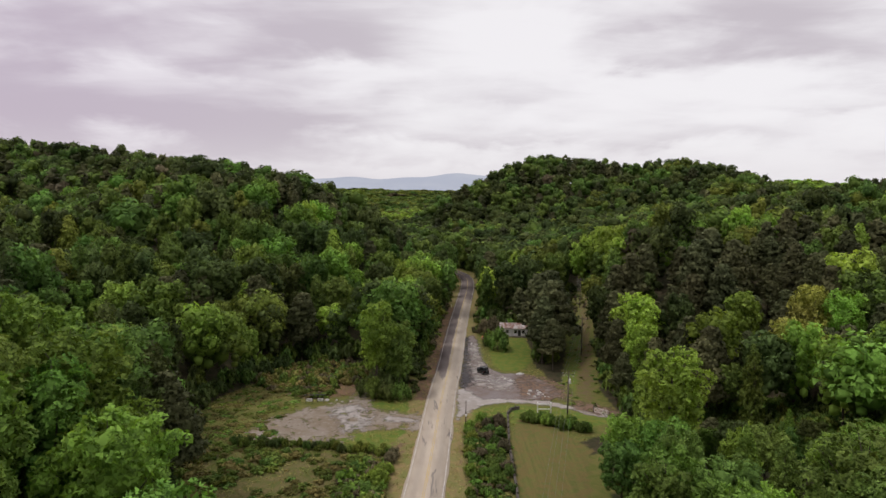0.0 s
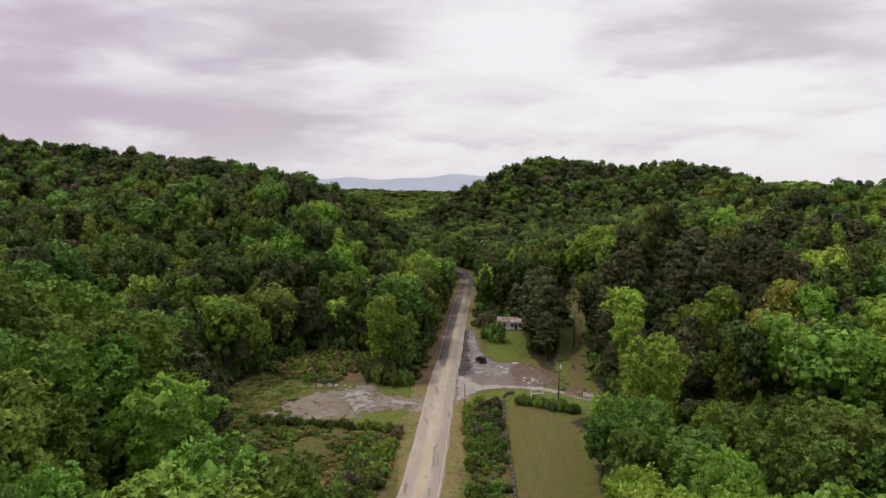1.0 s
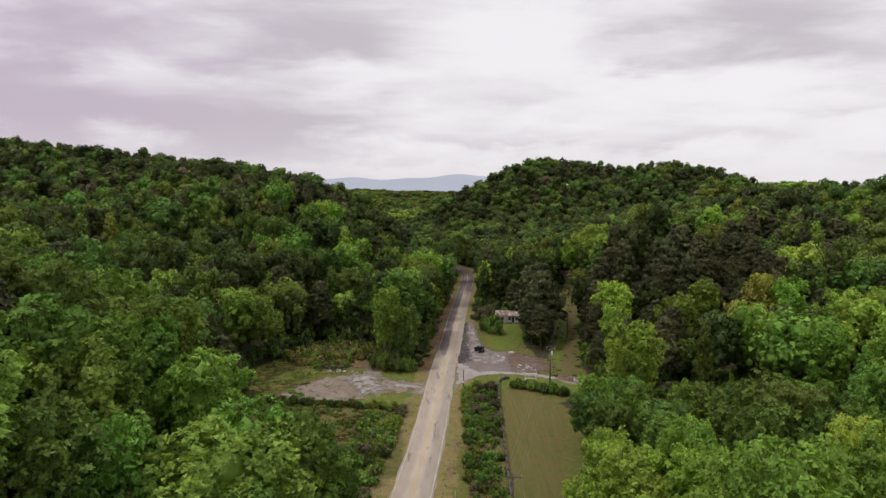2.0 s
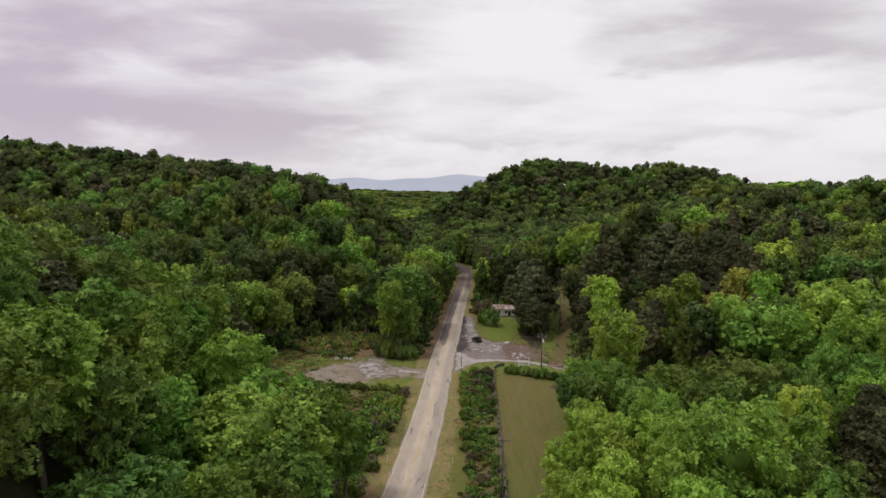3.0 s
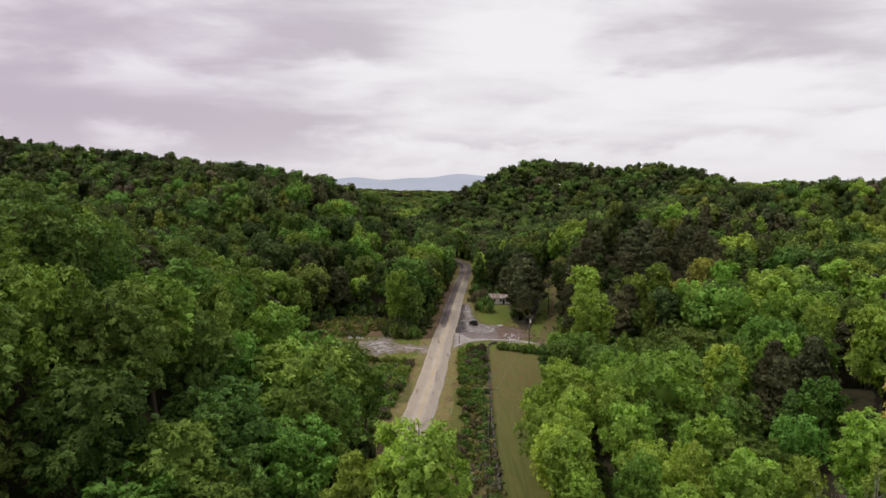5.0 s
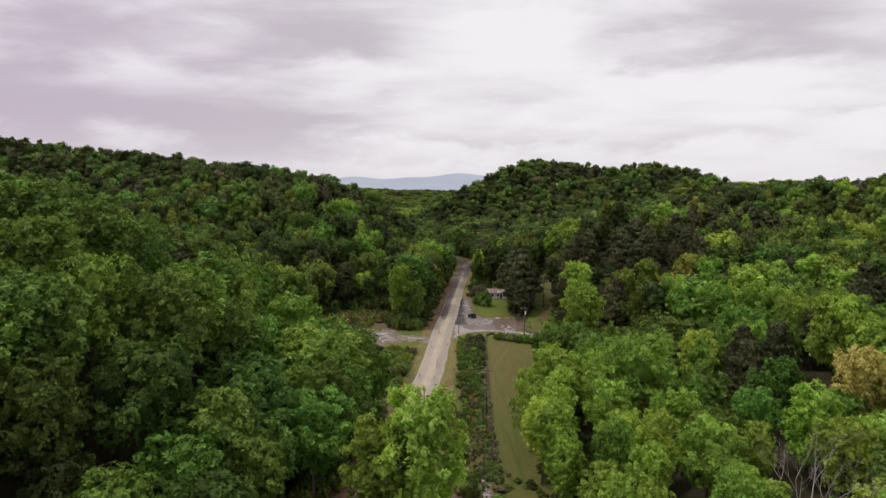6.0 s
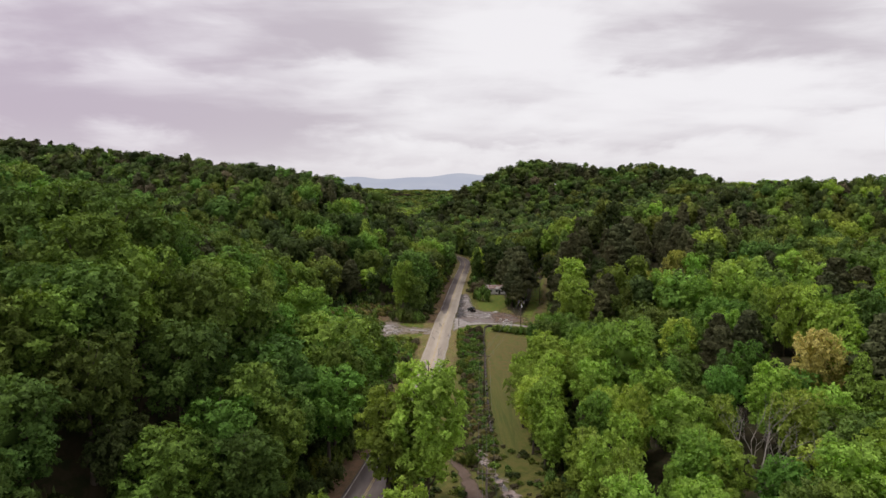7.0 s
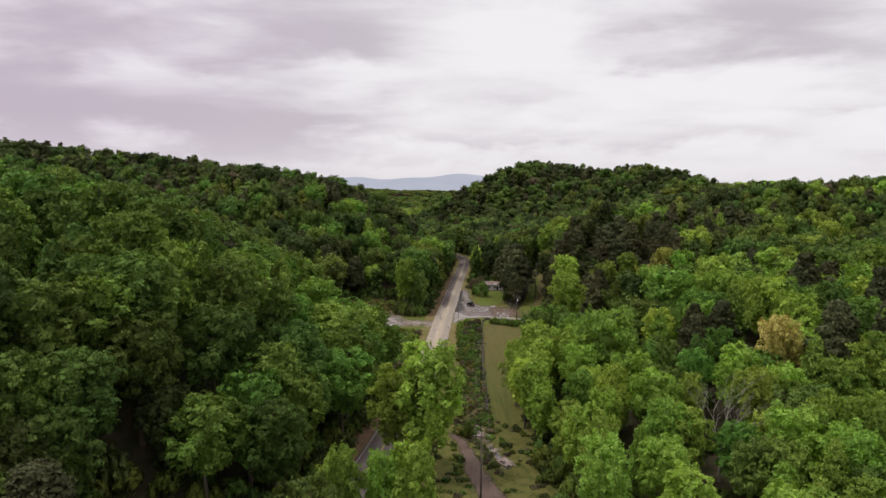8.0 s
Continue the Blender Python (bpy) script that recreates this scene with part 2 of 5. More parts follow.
def asphalt_material():
    """Worn asphalt: pale tan-grey old surfacing, a purplish newer lane beyond the junction, tar stains, tree shade
    painted on the near stretch.
    """
    n = Nodes("worn_asphalt")
    uv = n.add("ShaderNodeUVMap")
    uv.uv_map = "UVMap"
    sep = n.add("ShaderNodeSeparateXYZ")
    n.put(sep.inputs[0], uv.outputs[0])
    across, along = sep.outputs[0], sep.outputs[1]
    place = n.world_place()
    fine = n.noise(9.0, 6, 0.7, place)
    mid = n.noise(0.5, 5, 0.6, n.world_place((1, 0.22, 1)))
    old = n.mix(n.step(mid, 0.35, 0.65), (0.40, 0.335, 0.262), (0.47, 0.40, 0.318))
    dark = n.mix(n.step(mid, 0.35, 0.7), (0.135, 0.104, 0.098), (0.205, 0.168, 0.155))
    wob = n.noise(0.16, 5, 0.7, n.world_place((1, 0.5, 1)))
    edge = n.math("ADD", across, n.math("MULTIPLY", n.math("SUBTRACT", wob, 0.5), 2.2))
    lane = n.step(edge, -0.55, -0.25, 1.0, 0.0)
    far = n.math("ADD", along, n.math("MULTIPLY", n.math("SUBTRACT", mid, 0.5), 26.0))
    lane = n.math("MULTIPLY", lane, n.step(far, 268, 274))
    both = n.step(n.math("ADD", far, n.math("MULTIPLY", wob, 30)), 385, 405)
    lane = n.math("MAXIMUM", lane, both)
    # near stretch between the trees: their shade painted with the dark tone
    lane = n.math("MAXIMUM", lane, n.step(far, 138, 156, 1.0, 0.0))
    c = n.mix(lane, old, dark)
    seal = n.noise(0.33, 4, 0.6, n.world_place((2.2, 0.3, 1)), 0.8)
    c = n.mix(n.math("MULTIPLY", n.step(seal, 0.59, 0.66), 0.7), c, (0.12, 0.105, 0.10))
    wheel = n.math("ABSOLUTE", n.math("SUBTRACT", n.math("ABSOLUTE", across), 1.6))
    c = n.mix(n.step(wheel, 0.1, 0.9, 0.22, 0.0), c, (0.20, 0.18, 0.165))
    c = n.mix(n.math("MULTIPLY", fine, 0.28), c, (0.18, 0.155, 0.135))
    n.surface(c, 0.85, 0, fine, 0.01, 0.5)
    return n.mat


def line_material(name, colour, under):
    n = Nodes(name)
    k = n.noise(1.6, 6, 0.7, n.world_place((1, 0.4, 1)))
    n.surface(n.mix(n.step(k, 0.42, 0.64), colour, under), 0.7)
    return n.mat


ASPHALT = asphalt_material()
YELLOW_LINE = line_material("worn_yellow_paint", (0.46, 0.33, 0.12), (0.36, 0.29, 0.19))
WHITE_LINE = line_material("worn_white_paint", (0.48, 0.45, 0.41), (0.33, 0.29, 0.24))


def gravel_material(name, a, b, c3, wet=0.0, worn=1.9):
    """Loose stones of three tones; the sheet breaks up into patches where its cover thins."""
    n = Nodes(name)
    big = n.noise(0.16, 5, 0.6, n.world_place(), 0.6)
    mid = n.noise(1.1, 5, 0.65, n.world_place())
    fine = n.noise(14, 4, 0.7, n.world_place())
    col = n.mix(n.step(big, 0.36, 0.62), a, b)
    col = n.mix(n.math("MULTIPLY", n.step(mid, 0.52, 0.68), 0.6), col, c3)
    col = n.mix(n.math("MULTIPLY", fine, 0.4), col, n.hsv(col, 0.5, 0.9, 0.55))
    p = n.surface(col, 0.9 - wet, 0, fine, 0.04, 0.6)
    cover = n.add("ShaderNodeAttribute")
    cover.attribute_name = "cover"
    ragged = n.noise(0.45, 6, 0.7, n.world_place(), 0.8)
    k = n.math("ADD", cover.outputs["Fac"], n.math("MULTIPLY", n.math("SUBTRACT", ragged, 0.5), worn))
    gap = n.add("ShaderNodeBsdfTransparent")
    m = n.add("ShaderNodeMixShader")
    n.put(m.inputs[0], n.step(k, 0.26, 0.74))
    n.put(m.inputs[1], gap.outputs[0])
    n.put(m.inputs[2], p.outputs[0])
    n.put(n.out.inputs[0], m.outputs[0])
    return n.mat


GRAVEL = gravel_material("grey_gravel", (0.255, 0.215, 0.175), (0.20, 0.155, 0.108), (0.34, 0.31, 0.275), 0.0, 4.2)
DARK_GRAVEL = gravel_material("damp_purplish_gravel", (0.20, 0.17, 0.163), (0.165, 0.125, 0.105), (0.29, 0.265, 0.25))
WET = gravel_material("wet_dark_tarmac", (0.035, 0.030, 0.032), (0.060, 0.052, 0.052), (0.10, 0.09, 0.09), 0.2)
PALE_GRAVEL = gravel_material("pale_washed_gravel", (0.36, 0.33, 0.305), (0.29, 0.255, 0.228), (0.47, 0.445, 0.415))
RED_DIRT = gravel_material("reddish_dirt", (0.20, 0.125, 0.08), (0.155, 0.105, 0.072), (0.27, 0.165, 0.095))
DIRT = gravel_material("brown_dirt_track", (0.165, 0.115, 0.088), (0.118, 0.082, 0.062), (0.21, 0.155, 0.125))


def ground_material():
    """Forest floor, rough grass, mown grass, lawn and bare earth, by the plan's zones."""
    n = Nodes("ground")
    z1, z2 = n.add("ShaderNodeAttribute"), n.add("ShaderNodeAttribute")
    z1.attribute_name, z2.attribute_name = "zone_a", "zone_b"
    s1, s2 = n.add("ShaderNodeSeparateColor"), n.add("ShaderNodeSeparateColor")
    n.put(s1.inputs[0], z1.outputs[0])
    n.put(s2.inputs[0], z2.outputs[0])
    place = n.world_place()
    big = n.noise(0.07, 5, 0.6, place)
    mid = n.noise(0.55, 6, 0.65, place, 0.4)
    fine = n.noise(5.0, 6, 0.7, place)
    streak = n.noise(0.8, 5, 0.6, n.world_place((1.5, 0.09, 1)), 0.9)

    def zone(sock):
        k = n.math("ADD", sock, n.math("MULTIPLY", n.math("SUBTRACT", mid, 0.5), 0.9))
        return n.step(k, 0.35, 0.65)

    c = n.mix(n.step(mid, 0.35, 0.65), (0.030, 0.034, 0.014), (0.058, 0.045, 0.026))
    rough_grass = n.mix(n.step(mid, 0.38, 0.62), (0.104, 0.118, 0.026), (0.160, 0.138, 0.044))
    rough_grass = n.mix(n.math("MULTIPLY", fine, 0.5), rough_grass, (0.076, 0.092, 0.022))
    c = n.mix(zone(s1.outputs[0]), c, rough_grass)
    lawn = n.mix(n.step(mid, 0.35, 0.65), (0.085, 0.138, 0.022), (0.148, 0.155, 0.032))
    c = n.mix(zone(s1.outputs[1]), c, lawn)
    mown = n.mix(n.step(streak, 0.38, 0.62), (0.084, 0.112, 0.024), (0.138, 0.140, 0.037))
    north = n.add("ShaderNodeSeparateXYZ")
    n.put(north.inputs[0], place)
    dry = n.math("MULTIPLY", n.step(north.outputs[1], 52.0, 86.0, 0.25, 1.0), n.step(mid, 0.38, 0.62, 0.15, 0.8))
    mown = n.mix(dry, mown, (0.172, 0.112, 0.046))
    mown = n.mix(n.step(fine, 0.35, 0.75, 0.0, 0.75), mown, (0.066, 0.078, 0.024))
    c = n.mix(zone(s1.outputs[2]), c, mown)
    verge = n.mix(n.step(mid, 0.36, 0.62), (0.150, 0.155, 0.048), (0.225, 0.165, 0.075))
    c = n.mix(zone(s2.outputs[0]), c, verge)
    earth = n.mix(n.step(mid, 0.36, 0.62), (0.185, 0.112, 0.068), (0.125, 0.090, 0.052))
    c = n.mix(zone(s2.outputs[1]), c, earth)
    bramble = n.mix(n.step(mid, 0.40, 0.60), (0.082, 0.092, 0.022), (0.128, 0.106, 0.044))
    c = n.mix(zone(s2.outputs[2]), c, bramble)
    n.surface(c, 0.95, 0, n.math("ADD", fine, mid), 0.12, 0.7, 0.15)
    return n.mat


GROUND = ground_material()


def water_material():
    n = Nodes("still_water")
    k = n.noise(1.5, 4, 0.5, n.world_place())
    n.surface((0.035, 0.03, 0.022), 0.04, 0.0, k, 0.01, 0.2, 0.8)
    return n.mat


WATER = water_material()


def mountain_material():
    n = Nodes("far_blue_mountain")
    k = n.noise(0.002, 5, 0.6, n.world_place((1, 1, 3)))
    # distance haze painted as pale blue; the emission makes the ridge glow
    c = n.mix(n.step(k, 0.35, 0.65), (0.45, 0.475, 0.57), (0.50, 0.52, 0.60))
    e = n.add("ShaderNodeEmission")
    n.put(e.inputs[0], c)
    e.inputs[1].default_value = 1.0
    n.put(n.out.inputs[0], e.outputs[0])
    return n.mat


MOUNTAIN = mountain_material()

# ---------------- the lie of the land ----------------
HILLS = [  # x, y, reach, height
    (-360, 400, 110, 57.6), (-230, 390, 90, 28.7), (-190, 365, 55, 15.2), (-120, 320, 70, 31.6), (-70, 270, 55, 16.5), (-90, 40, 50, 23.9),
    (-220, 110, 110, 47.8), (-30, 12, 22, 24.0), (95, 545, 75, 44.0), (50, 520, 45, 11.5), (82, 535, 30, 3.5), (170, 470, 80, 33.0), (240, 480, 80, 19.8),
    (420, 640, 130, 35.5), (600, 1080, 200, 56.6), (85, 195, 45, 17.5), (95, 35, 45, 7.7), (170, 60, 80, 15.9), (150, 290, 90, 19.4),
    (300, 250, 120, 38.4), (4, 522, 36, 10.0), (-90, -60, 60, 25.5), (-100, 225, 38, 9.8), (-420, 170, 110, 40.5), (-52, 312, 34, 4.5),
]
# the flat valley floor: y, its edge towards -x, its edge towards +x
FLAT = [(-400, -150, 25), (-110, -70, 24), (-60, -53, 22), (-28, -37, 22), (0, -25, 22), (25, -20, 24), (50, -16, 26), (78, -18, 32), (94, -40, 38), (125, -52, 62), (155, -42, 44),
        (172, -24, 31), (220, -3, 27), (310, 2, 24), (360, -22, 16), (420, -50, 0), (520, -80, -40), (2000, -120, -60)]
FLAT_Y, FLAT_L, FLAT_R = (np.array([row[i] for row in FLAT], float) for i in range(3))

ROAD = [(-46, -110), (-30.5, -60), (-21, -28), (-14.5, 0), (-10.5, 25), (-7.0, 52), (-3.2, 94), (-0.2, 142), (1.7, 165), (5.0, 213),
        (8.4, 256), (12.3, 305), (12.6, 335), (7.5, 360), (-6, 384), (-26, 402)]


STREAM = ([-20, 5, 14, 21, 25, 43, 60, 120, 126], [15.0, 12.0, 9.8, 7.9, 6.4, 4.7, 5.6, 8.0, 9.0])  # y and x of the ditch's bed


def spline(points, step=2.0):
    """A smooth line through the points, as an array of evenly spaced places."""
    p = np.array(points, float)
    p = np.vstack([2 * p[0] - p[1], p, 2 * p[-1] - p[-2]])
    out = []
    for i in range(1, len(p) - 2):
        a, b, c, d = p[i - 1:i + 3]
        k = max(2, int(np.linalg.norm(c - b) / step))
        for t in np.linspace(0, 1, k, endpoint=False):
            out.append(0.5 * (2 * b + (c - a) * t + (2 * a - 5 * b + 4 * c - d) * t * t + (3 * b - a - 3 * c + d) * t ** 3))
    out.append(p[-2])
    return np.array(out)


ROAD_LINE = spline(ROAD)
ROAD_HALF = 3.35


def sstep(x, lo, hi):
    t = np.clip((x - lo) / (hi - lo), 0, 1)
    return t * t * (3 - 2 * t)


def wave(x, y, seed=0.0):
    """Cheap smooth unevenness in -1..1."""
    return (np.sin(x * 0.031 + 1.3 + seed) * np.cos(y * 0.027 - 0.7 + seed * 2) + 0.6 * np.sin(x * 0.071 - y * 0.053 + 2.1 + seed)
            + 0.4 * np.sin(x * 0.13 + y * 0.11 + seed * 3)) / 2


def height(x, y):
    """The ground's height; the valley floor along the road lies at zero."""
    x, y = np.asarray(x, float), np.asarray(y, float)
    h = np.zeros(np.broadcast(x, y).shape)
    for cx, cy, r, k in HILLS:
        h = h + k * np.exp(-((x - cx) ** 2 + (y - cy) ** 2) / r ** 2)
    off = np.maximum(np.interp(y, FLAT_Y, FLAT_L) - x, x - np.interp(y, FLAT_Y, FLAT_R))
    rise = sstep(off, 0, 34)
    far = sstep(y, 450, 900)
    h = rise * (h + 2.2 * wave(x, y)) - 14 * far * (1 - sstep(np.abs(x - 0), 250, 800) * 0.5)
    h = h + far * 9 * wave(x * 0.35, y * 0.35, 4.0) + 33 * sstep(y, 1150, 2600)
    # the ditch with its stream between road and mown strip
    mid = np.interp(y, *STREAM)
    ditch = np.exp(-((x - mid) / 1.7) ** 2) * sstep(y, 0, 7) * (1 - sstep(y, 116, 126))
    return h - 0.7 * ditch


def ground_at(x, y):
    return float(height(x, y))


def fast_mesh(name, verts, quads=None, tris=None, mats=(), index=None, normals=None, tone=None):
    """A mesh from numpy arrays of vertices, quads and triangles."""
    me = bpy.data.meshes.new(name)
    loops, starts, at = [], [], 0
    for arr in (quads, tris):
        if arr is not None and len(arr):
            k = arr.shape[1]
            loops.append(arr.reshape(-1))
            starts.append(at + np.arange(len(arr)) * k)
            at += arr.size
    loops, starts = np.concatenate(loops).astype(np.int32), np.concatenate(starts).astype(np.int32)
    me.vertices.add(len(verts))
    me.vertices.foreach_set("co", np.asarray(verts, np.float32).reshape(-1))
    me.loops.add(len(loops))
    me.loops.foreach_set("vertex_index", loops)
    me.polygons.add(len(starts))
    me.polygons.foreach_set("loop_start", starts)
    for m in mats:
        me.materials.append(m)
    if index is not None:
        me.polygons.foreach_set("material_index", np.asarray(index, np.int32))
    if normals is not None:
        at = me.attributes.new("custom_normal", "FLOAT_VECTOR", "POINT")
        at.data.foreach_set("vector", np.asarray(normals, np.float32).reshape(-1))
    if tone is not None:
        at = me.attributes.new("tone", "FLOAT", "POINT")
        at.data.foreach_set("value", np.asarray(tone, np.float32))
    me.update(calc_edges=True)
    return me


def inside(x, y, poly):
    """Which places lie inside a plan polygon."""
    x, y = np.asarray(x, float), np.asarray(y, float)
    r = np.zeros(np.broadcast(x, y).shape, bool)
    n = len(poly)
    for i in range(n):
        (ax, ay), (bx, by) = poly[i], poly[(i + 1) % n]
        cut = ((ay > y) != (by > y)) & (x < (bx - ax) * (y - ay) / (by - ay + 1e-12) + ax)
        r ^= cut
    return r


def road_distance(x, y):
    x, y = np.asarray(x, float), np.asarray(y, float)
    return np.abs(x - np.interp(y, ROAD_LINE[:, 1], ROAD_LINE[:, 0]))


# plan polygons of the open ground
LEFT_OPEN = [(-3, 78), (-15, 76), (-30, 80), (-42, 92), (-53, 120), (-50, 140), (-44, 152), (-38, 165), (-22, 168), (-18, 162), (-14, 140), (-6, 138), (-3, 136)]
RIGHT_LOT = [(2, 126), (3, 150), (5, 198), (11.5, 199), (12.5, 200), (27, 200), (25, 172), (26, 154), (38, 132), (40, 125), (27, 116), (14, 110)]
MOWN = [(9.4, 24), (13.6, 24), (15.4, 53), (20.5, 84), (23.5, 98), (27, 112), (22, 124), (15.5, 127), (13.0, 118), (11.0, 90), (9.8, 53)]
LAWN = [(13, 168), (13.5, 198), (26.5, 199), (25, 172), (21, 163), (16, 161)]
CUT = [(26, 128), (28, 147), (36, 183), (42.5, 215), (50, 250), (58, 250), (51.5, 215), (44.8, 183), (37.5, 147), (37, 133)]
CUT_WIDE = [(23.5, 128), (25.5, 147), (33, 183), (40.5, 215), (48, 250), (57, 250), (51.5, 215), (44.6, 183), (38.2, 147), (38, 133)]
ORANGE_BANK = [(-38, 143), (-29, 137.5), (-20, 141.5), (-20, 150), (-27, 154)]
HOUSE_YARD = [(12, 160), (12, 210), (28.5, 210), (28, 198), (25, 168)]
DITCH = [(3.4, 20), (4.0, 60), (3.2, 94), (4.2, 121), (8, 126), (13, 126), (11, 98), (9.6, 60), (9.2, 20)]


def build_ground():
    def axis(lo, hi, step, far):
        core = np.arange(lo, hi + step / 2, step)
        out, s, v = [], step, hi
        while v < far:
            s *= 1.14
            v += s
            out.append(v)
        out2, s, v = [], step, lo
        while v > -far:
            s *= 1.14
            v -= s
            out2.append(v)
        return np.concatenate([out2[::-1], core, out])

    xs, ys = axis(-62, 62, 1.25, 5200), axis(-25, 215, 1.25, 5200)
    X, Y = np.meshgrid(xs, ys)
    Z = height(X, Y)
    ny, nx = X.shape
    ids = np.arange(nx * ny).reshape(ny, nx)
    quads = np.stack([ids[:-1, :-1], ids[:-1, 1:], ids[1:, 1:], ids[1:, :-1]], -1).reshape(-1, 4)
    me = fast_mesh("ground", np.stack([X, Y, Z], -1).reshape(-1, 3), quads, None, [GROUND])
    rd = road_distance(X, Y)
    near_road = (Y > -110) & (Y < 395)
    rough = (inside(X, Y, LEFT_OPEN) | inside(X, Y, RIGHT_LOT) | inside(X, Y, CUT) | inside(X, Y, DITCH) | ((rd < 11) & near_road) | inside(X, Y, [(-10, 16), (-10, 30), (4, 60), (4, 95), (30, 112), (26, 92), (20.5, 60), (16, 24), (8, 18)])).astype(float)
    rough = np.maximum(rough, inside(X, Y, [(-8, -34), (24, -34), (20, 26), (-8, 30)]) * 0.62)
    lawn = inside(X, Y, LAWN) | inside(X, Y, [(4, 124), (4.6, 131), (14, 136), (30, 132), (36, 126), (26, 121), (12, 124)])
    lawn = lawn | inside(X, Y, [(-5, 112), (-5, 121), (-20, 118), (-19, 112)]) | inside(X, Y, [(-6, 130), (-6, 138), (-18, 138), (-19, 134)])
    lawn = lawn | inside(X, Y, [(26, 134), (29, 150), (36, 180), (41, 205), (46, 210), (41, 183), (35, 160), (30, 140)])
    mown = inside(X, Y, MOWN)
    verge = (rd < 6.6) & near_road & (Y > 24)
    earth = np.maximum(inside(X, Y, ORANGE_BANK) * 1.0, inside(X, Y, [(29.5, 141), (33.5, 133), (37.5, 150), (43.0, 175), (48.5, 200), (56, 240), (52, 240), (44, 205), (37.5, 175), (32.5, 156)]) * 0.52)
    earth = np.maximum(earth, ((rd < 6.6) & (X < np.interp(Y, ROAD_LINE[:, 1], ROAD_LINE[:, 0])) & (Y > 138) & (Y < 250)))
    earth = np.maximum(earth, 0.75 * ((rd > 4.7) & (rd < 6.3) & (Y > 24) & (Y < 122)) * (0.6 + 0.4 * wave(X * 4, Y * 4, 3.0)))
    side = X - np.interp(Y, ROAD_LINE[:, 1], ROAD_LINE[:, 0])
    earth = np.maximum(earth, ((side > -9.5) & (side < -3.0) & (Y > -60) & (Y < 60)) * 0.9)
    earth = np.maximum(earth, ((side > -7.8) & (side < -4.6) & (Y >= 60) & (Y < 116)) * (0.62 + 0.4 * wave(X * 5, Y * 5, 1.0)))
    earth = np.maximum(earth, ((side > 4.6) & (side < 6.8) & (Y > 30) & (Y < 116)) * (0.55 + 0.4 * wave(X * 5, Y * 5, 2.0)))
    bramble = inside(X, Y, DITCH) | inside(X, Y, [(-6, 78), (-15, 76), (-40, 92), (-52, 118), (-42, 113), (-20, 109), (-9, 109), (-8, 90)])
    for name, bands in (("zone_a", (rough, lawn, mown)), ("zone_b", (verge, earth, bramble))):
        at = me.color_attributes.new(name, "FLOAT_COLOR", "POINT")
        col = np.ones((nx * ny, 4), np.float32)
        for i, b in enumerate(bands):
            soft = np.asarray(b, float)
            for _ in range(2):
                soft[1:-1, 1:-1] = (soft[1:-1, 1:-1] * 2 + soft[:-2, 1:-1] + soft[2:, 1:-1] + soft[1:-1, :-2] + soft[1:-1, 2:]) / 6
            col[:, i] = soft.reshape(-1)
        at.data.foreach_set("color", col.reshape(-1))
    me.shade_smooth()
    return tagged(new("ground", me), "valley floor and wooded slopes with grass, mown strip and bare earth", "ground", kind="structure")


build_ground()


def ribbon(line, left, right, z, thick=0.0, uv=False):
    """A strip along a plan line between two offsets (positive is to its right)."""
    d = np.gradient(line, axis=0)
    d /= np.linalg.norm(d, axis=1)[:, None]
    nrm = np.stack([d[:, 1], -d[:, 0]], 1)
    n = len(line)
    la, rb = np.broadcast_to(left, n), np.broadcast_to(right, n)
    a, b = line + nrm * la[:, None], line + nrm * rb[:, None]
    verts = np.concatenate([np.c_[a, np.full(n, z)], np.c_[b, np.full(n, z)], np.c_[a, np.full(n, z - thick)], np.c_[b, np.full(n, z - thick)]])
    i = np.arange(n - 1)
    quads = [np.stack([i, i + n, i + n + 1, i + 1], 1)]
    if thick:
        quads += [np.stack([i, i + 1, i + 2 * n + 1, i + 2 * n], 1), np.stack([i + n, i + 3 * n, i + 3 * n + 1, i + n + 1], 1)]
    s = np.concatenate([[0], np.cumsum(np.linalg.norm(np.diff(line, axis=0), axis=1))])
    uvs = np.concatenate([np.c_[la, s], np.c_[rb, s], np.c_[la, s], np.c_[rb, s]])
    return verts, np.concatenate(quads), uvs


def strip(name, line, left, right, z, mat, thick=0.0, parent=None):
    v, q, uvs = ribbon(line, left, right, z, thick)
    me = fast_mesh(name, v, q, None, [mat])
    layer = me.uv_layers.new(name="UVMap")
    idx = np.empty(len(me.loops), np.int32)
    me.loops.foreach_get("vertex_index", idx)
    layer.data.foreach_set("uv", uvs[idx].astype(np.float32).reshape(-1))
    ob = new(name, me)
    ob.parent = parent
    return ob


def build_road():
    rng = np.random.default_rng(3)
    n = len(ROAD_LINE)
    wob = 0.10 * np.sin(np.arange(n) * 0.9) + rng.normal(0, 0.05, n)
    road = strip("road", ROAD_LINE, -ROAD_HALF + wob, ROAD_HALF - wob[::-1], 0.07, ASPHALT, 0.25)
    tagged(road, "worn two-lane asphalt road with faded double yellow line", "road", kind="structure")
    strip("edge_line", ROAD_LINE, -ROAD_HALF + 0.30, -ROAD_HALF + 0.43, 0.076, WHITE_LINE, 0, road)
    strip("edge_line", ROAD_LINE, ROAD_HALF - 0.46, ROAD_HALF - 0.32, 0.076, WHITE_LINE, 0, road)
    strip("centre_line", ROAD_LINE, -0.20, -0.08, 0.076, YELLOW_LINE, 0, road)
    strip("centre_line", ROAD_LINE, 0.08, 0.20, 0.076, YELLOW_LINE, 0, road)


build_road()


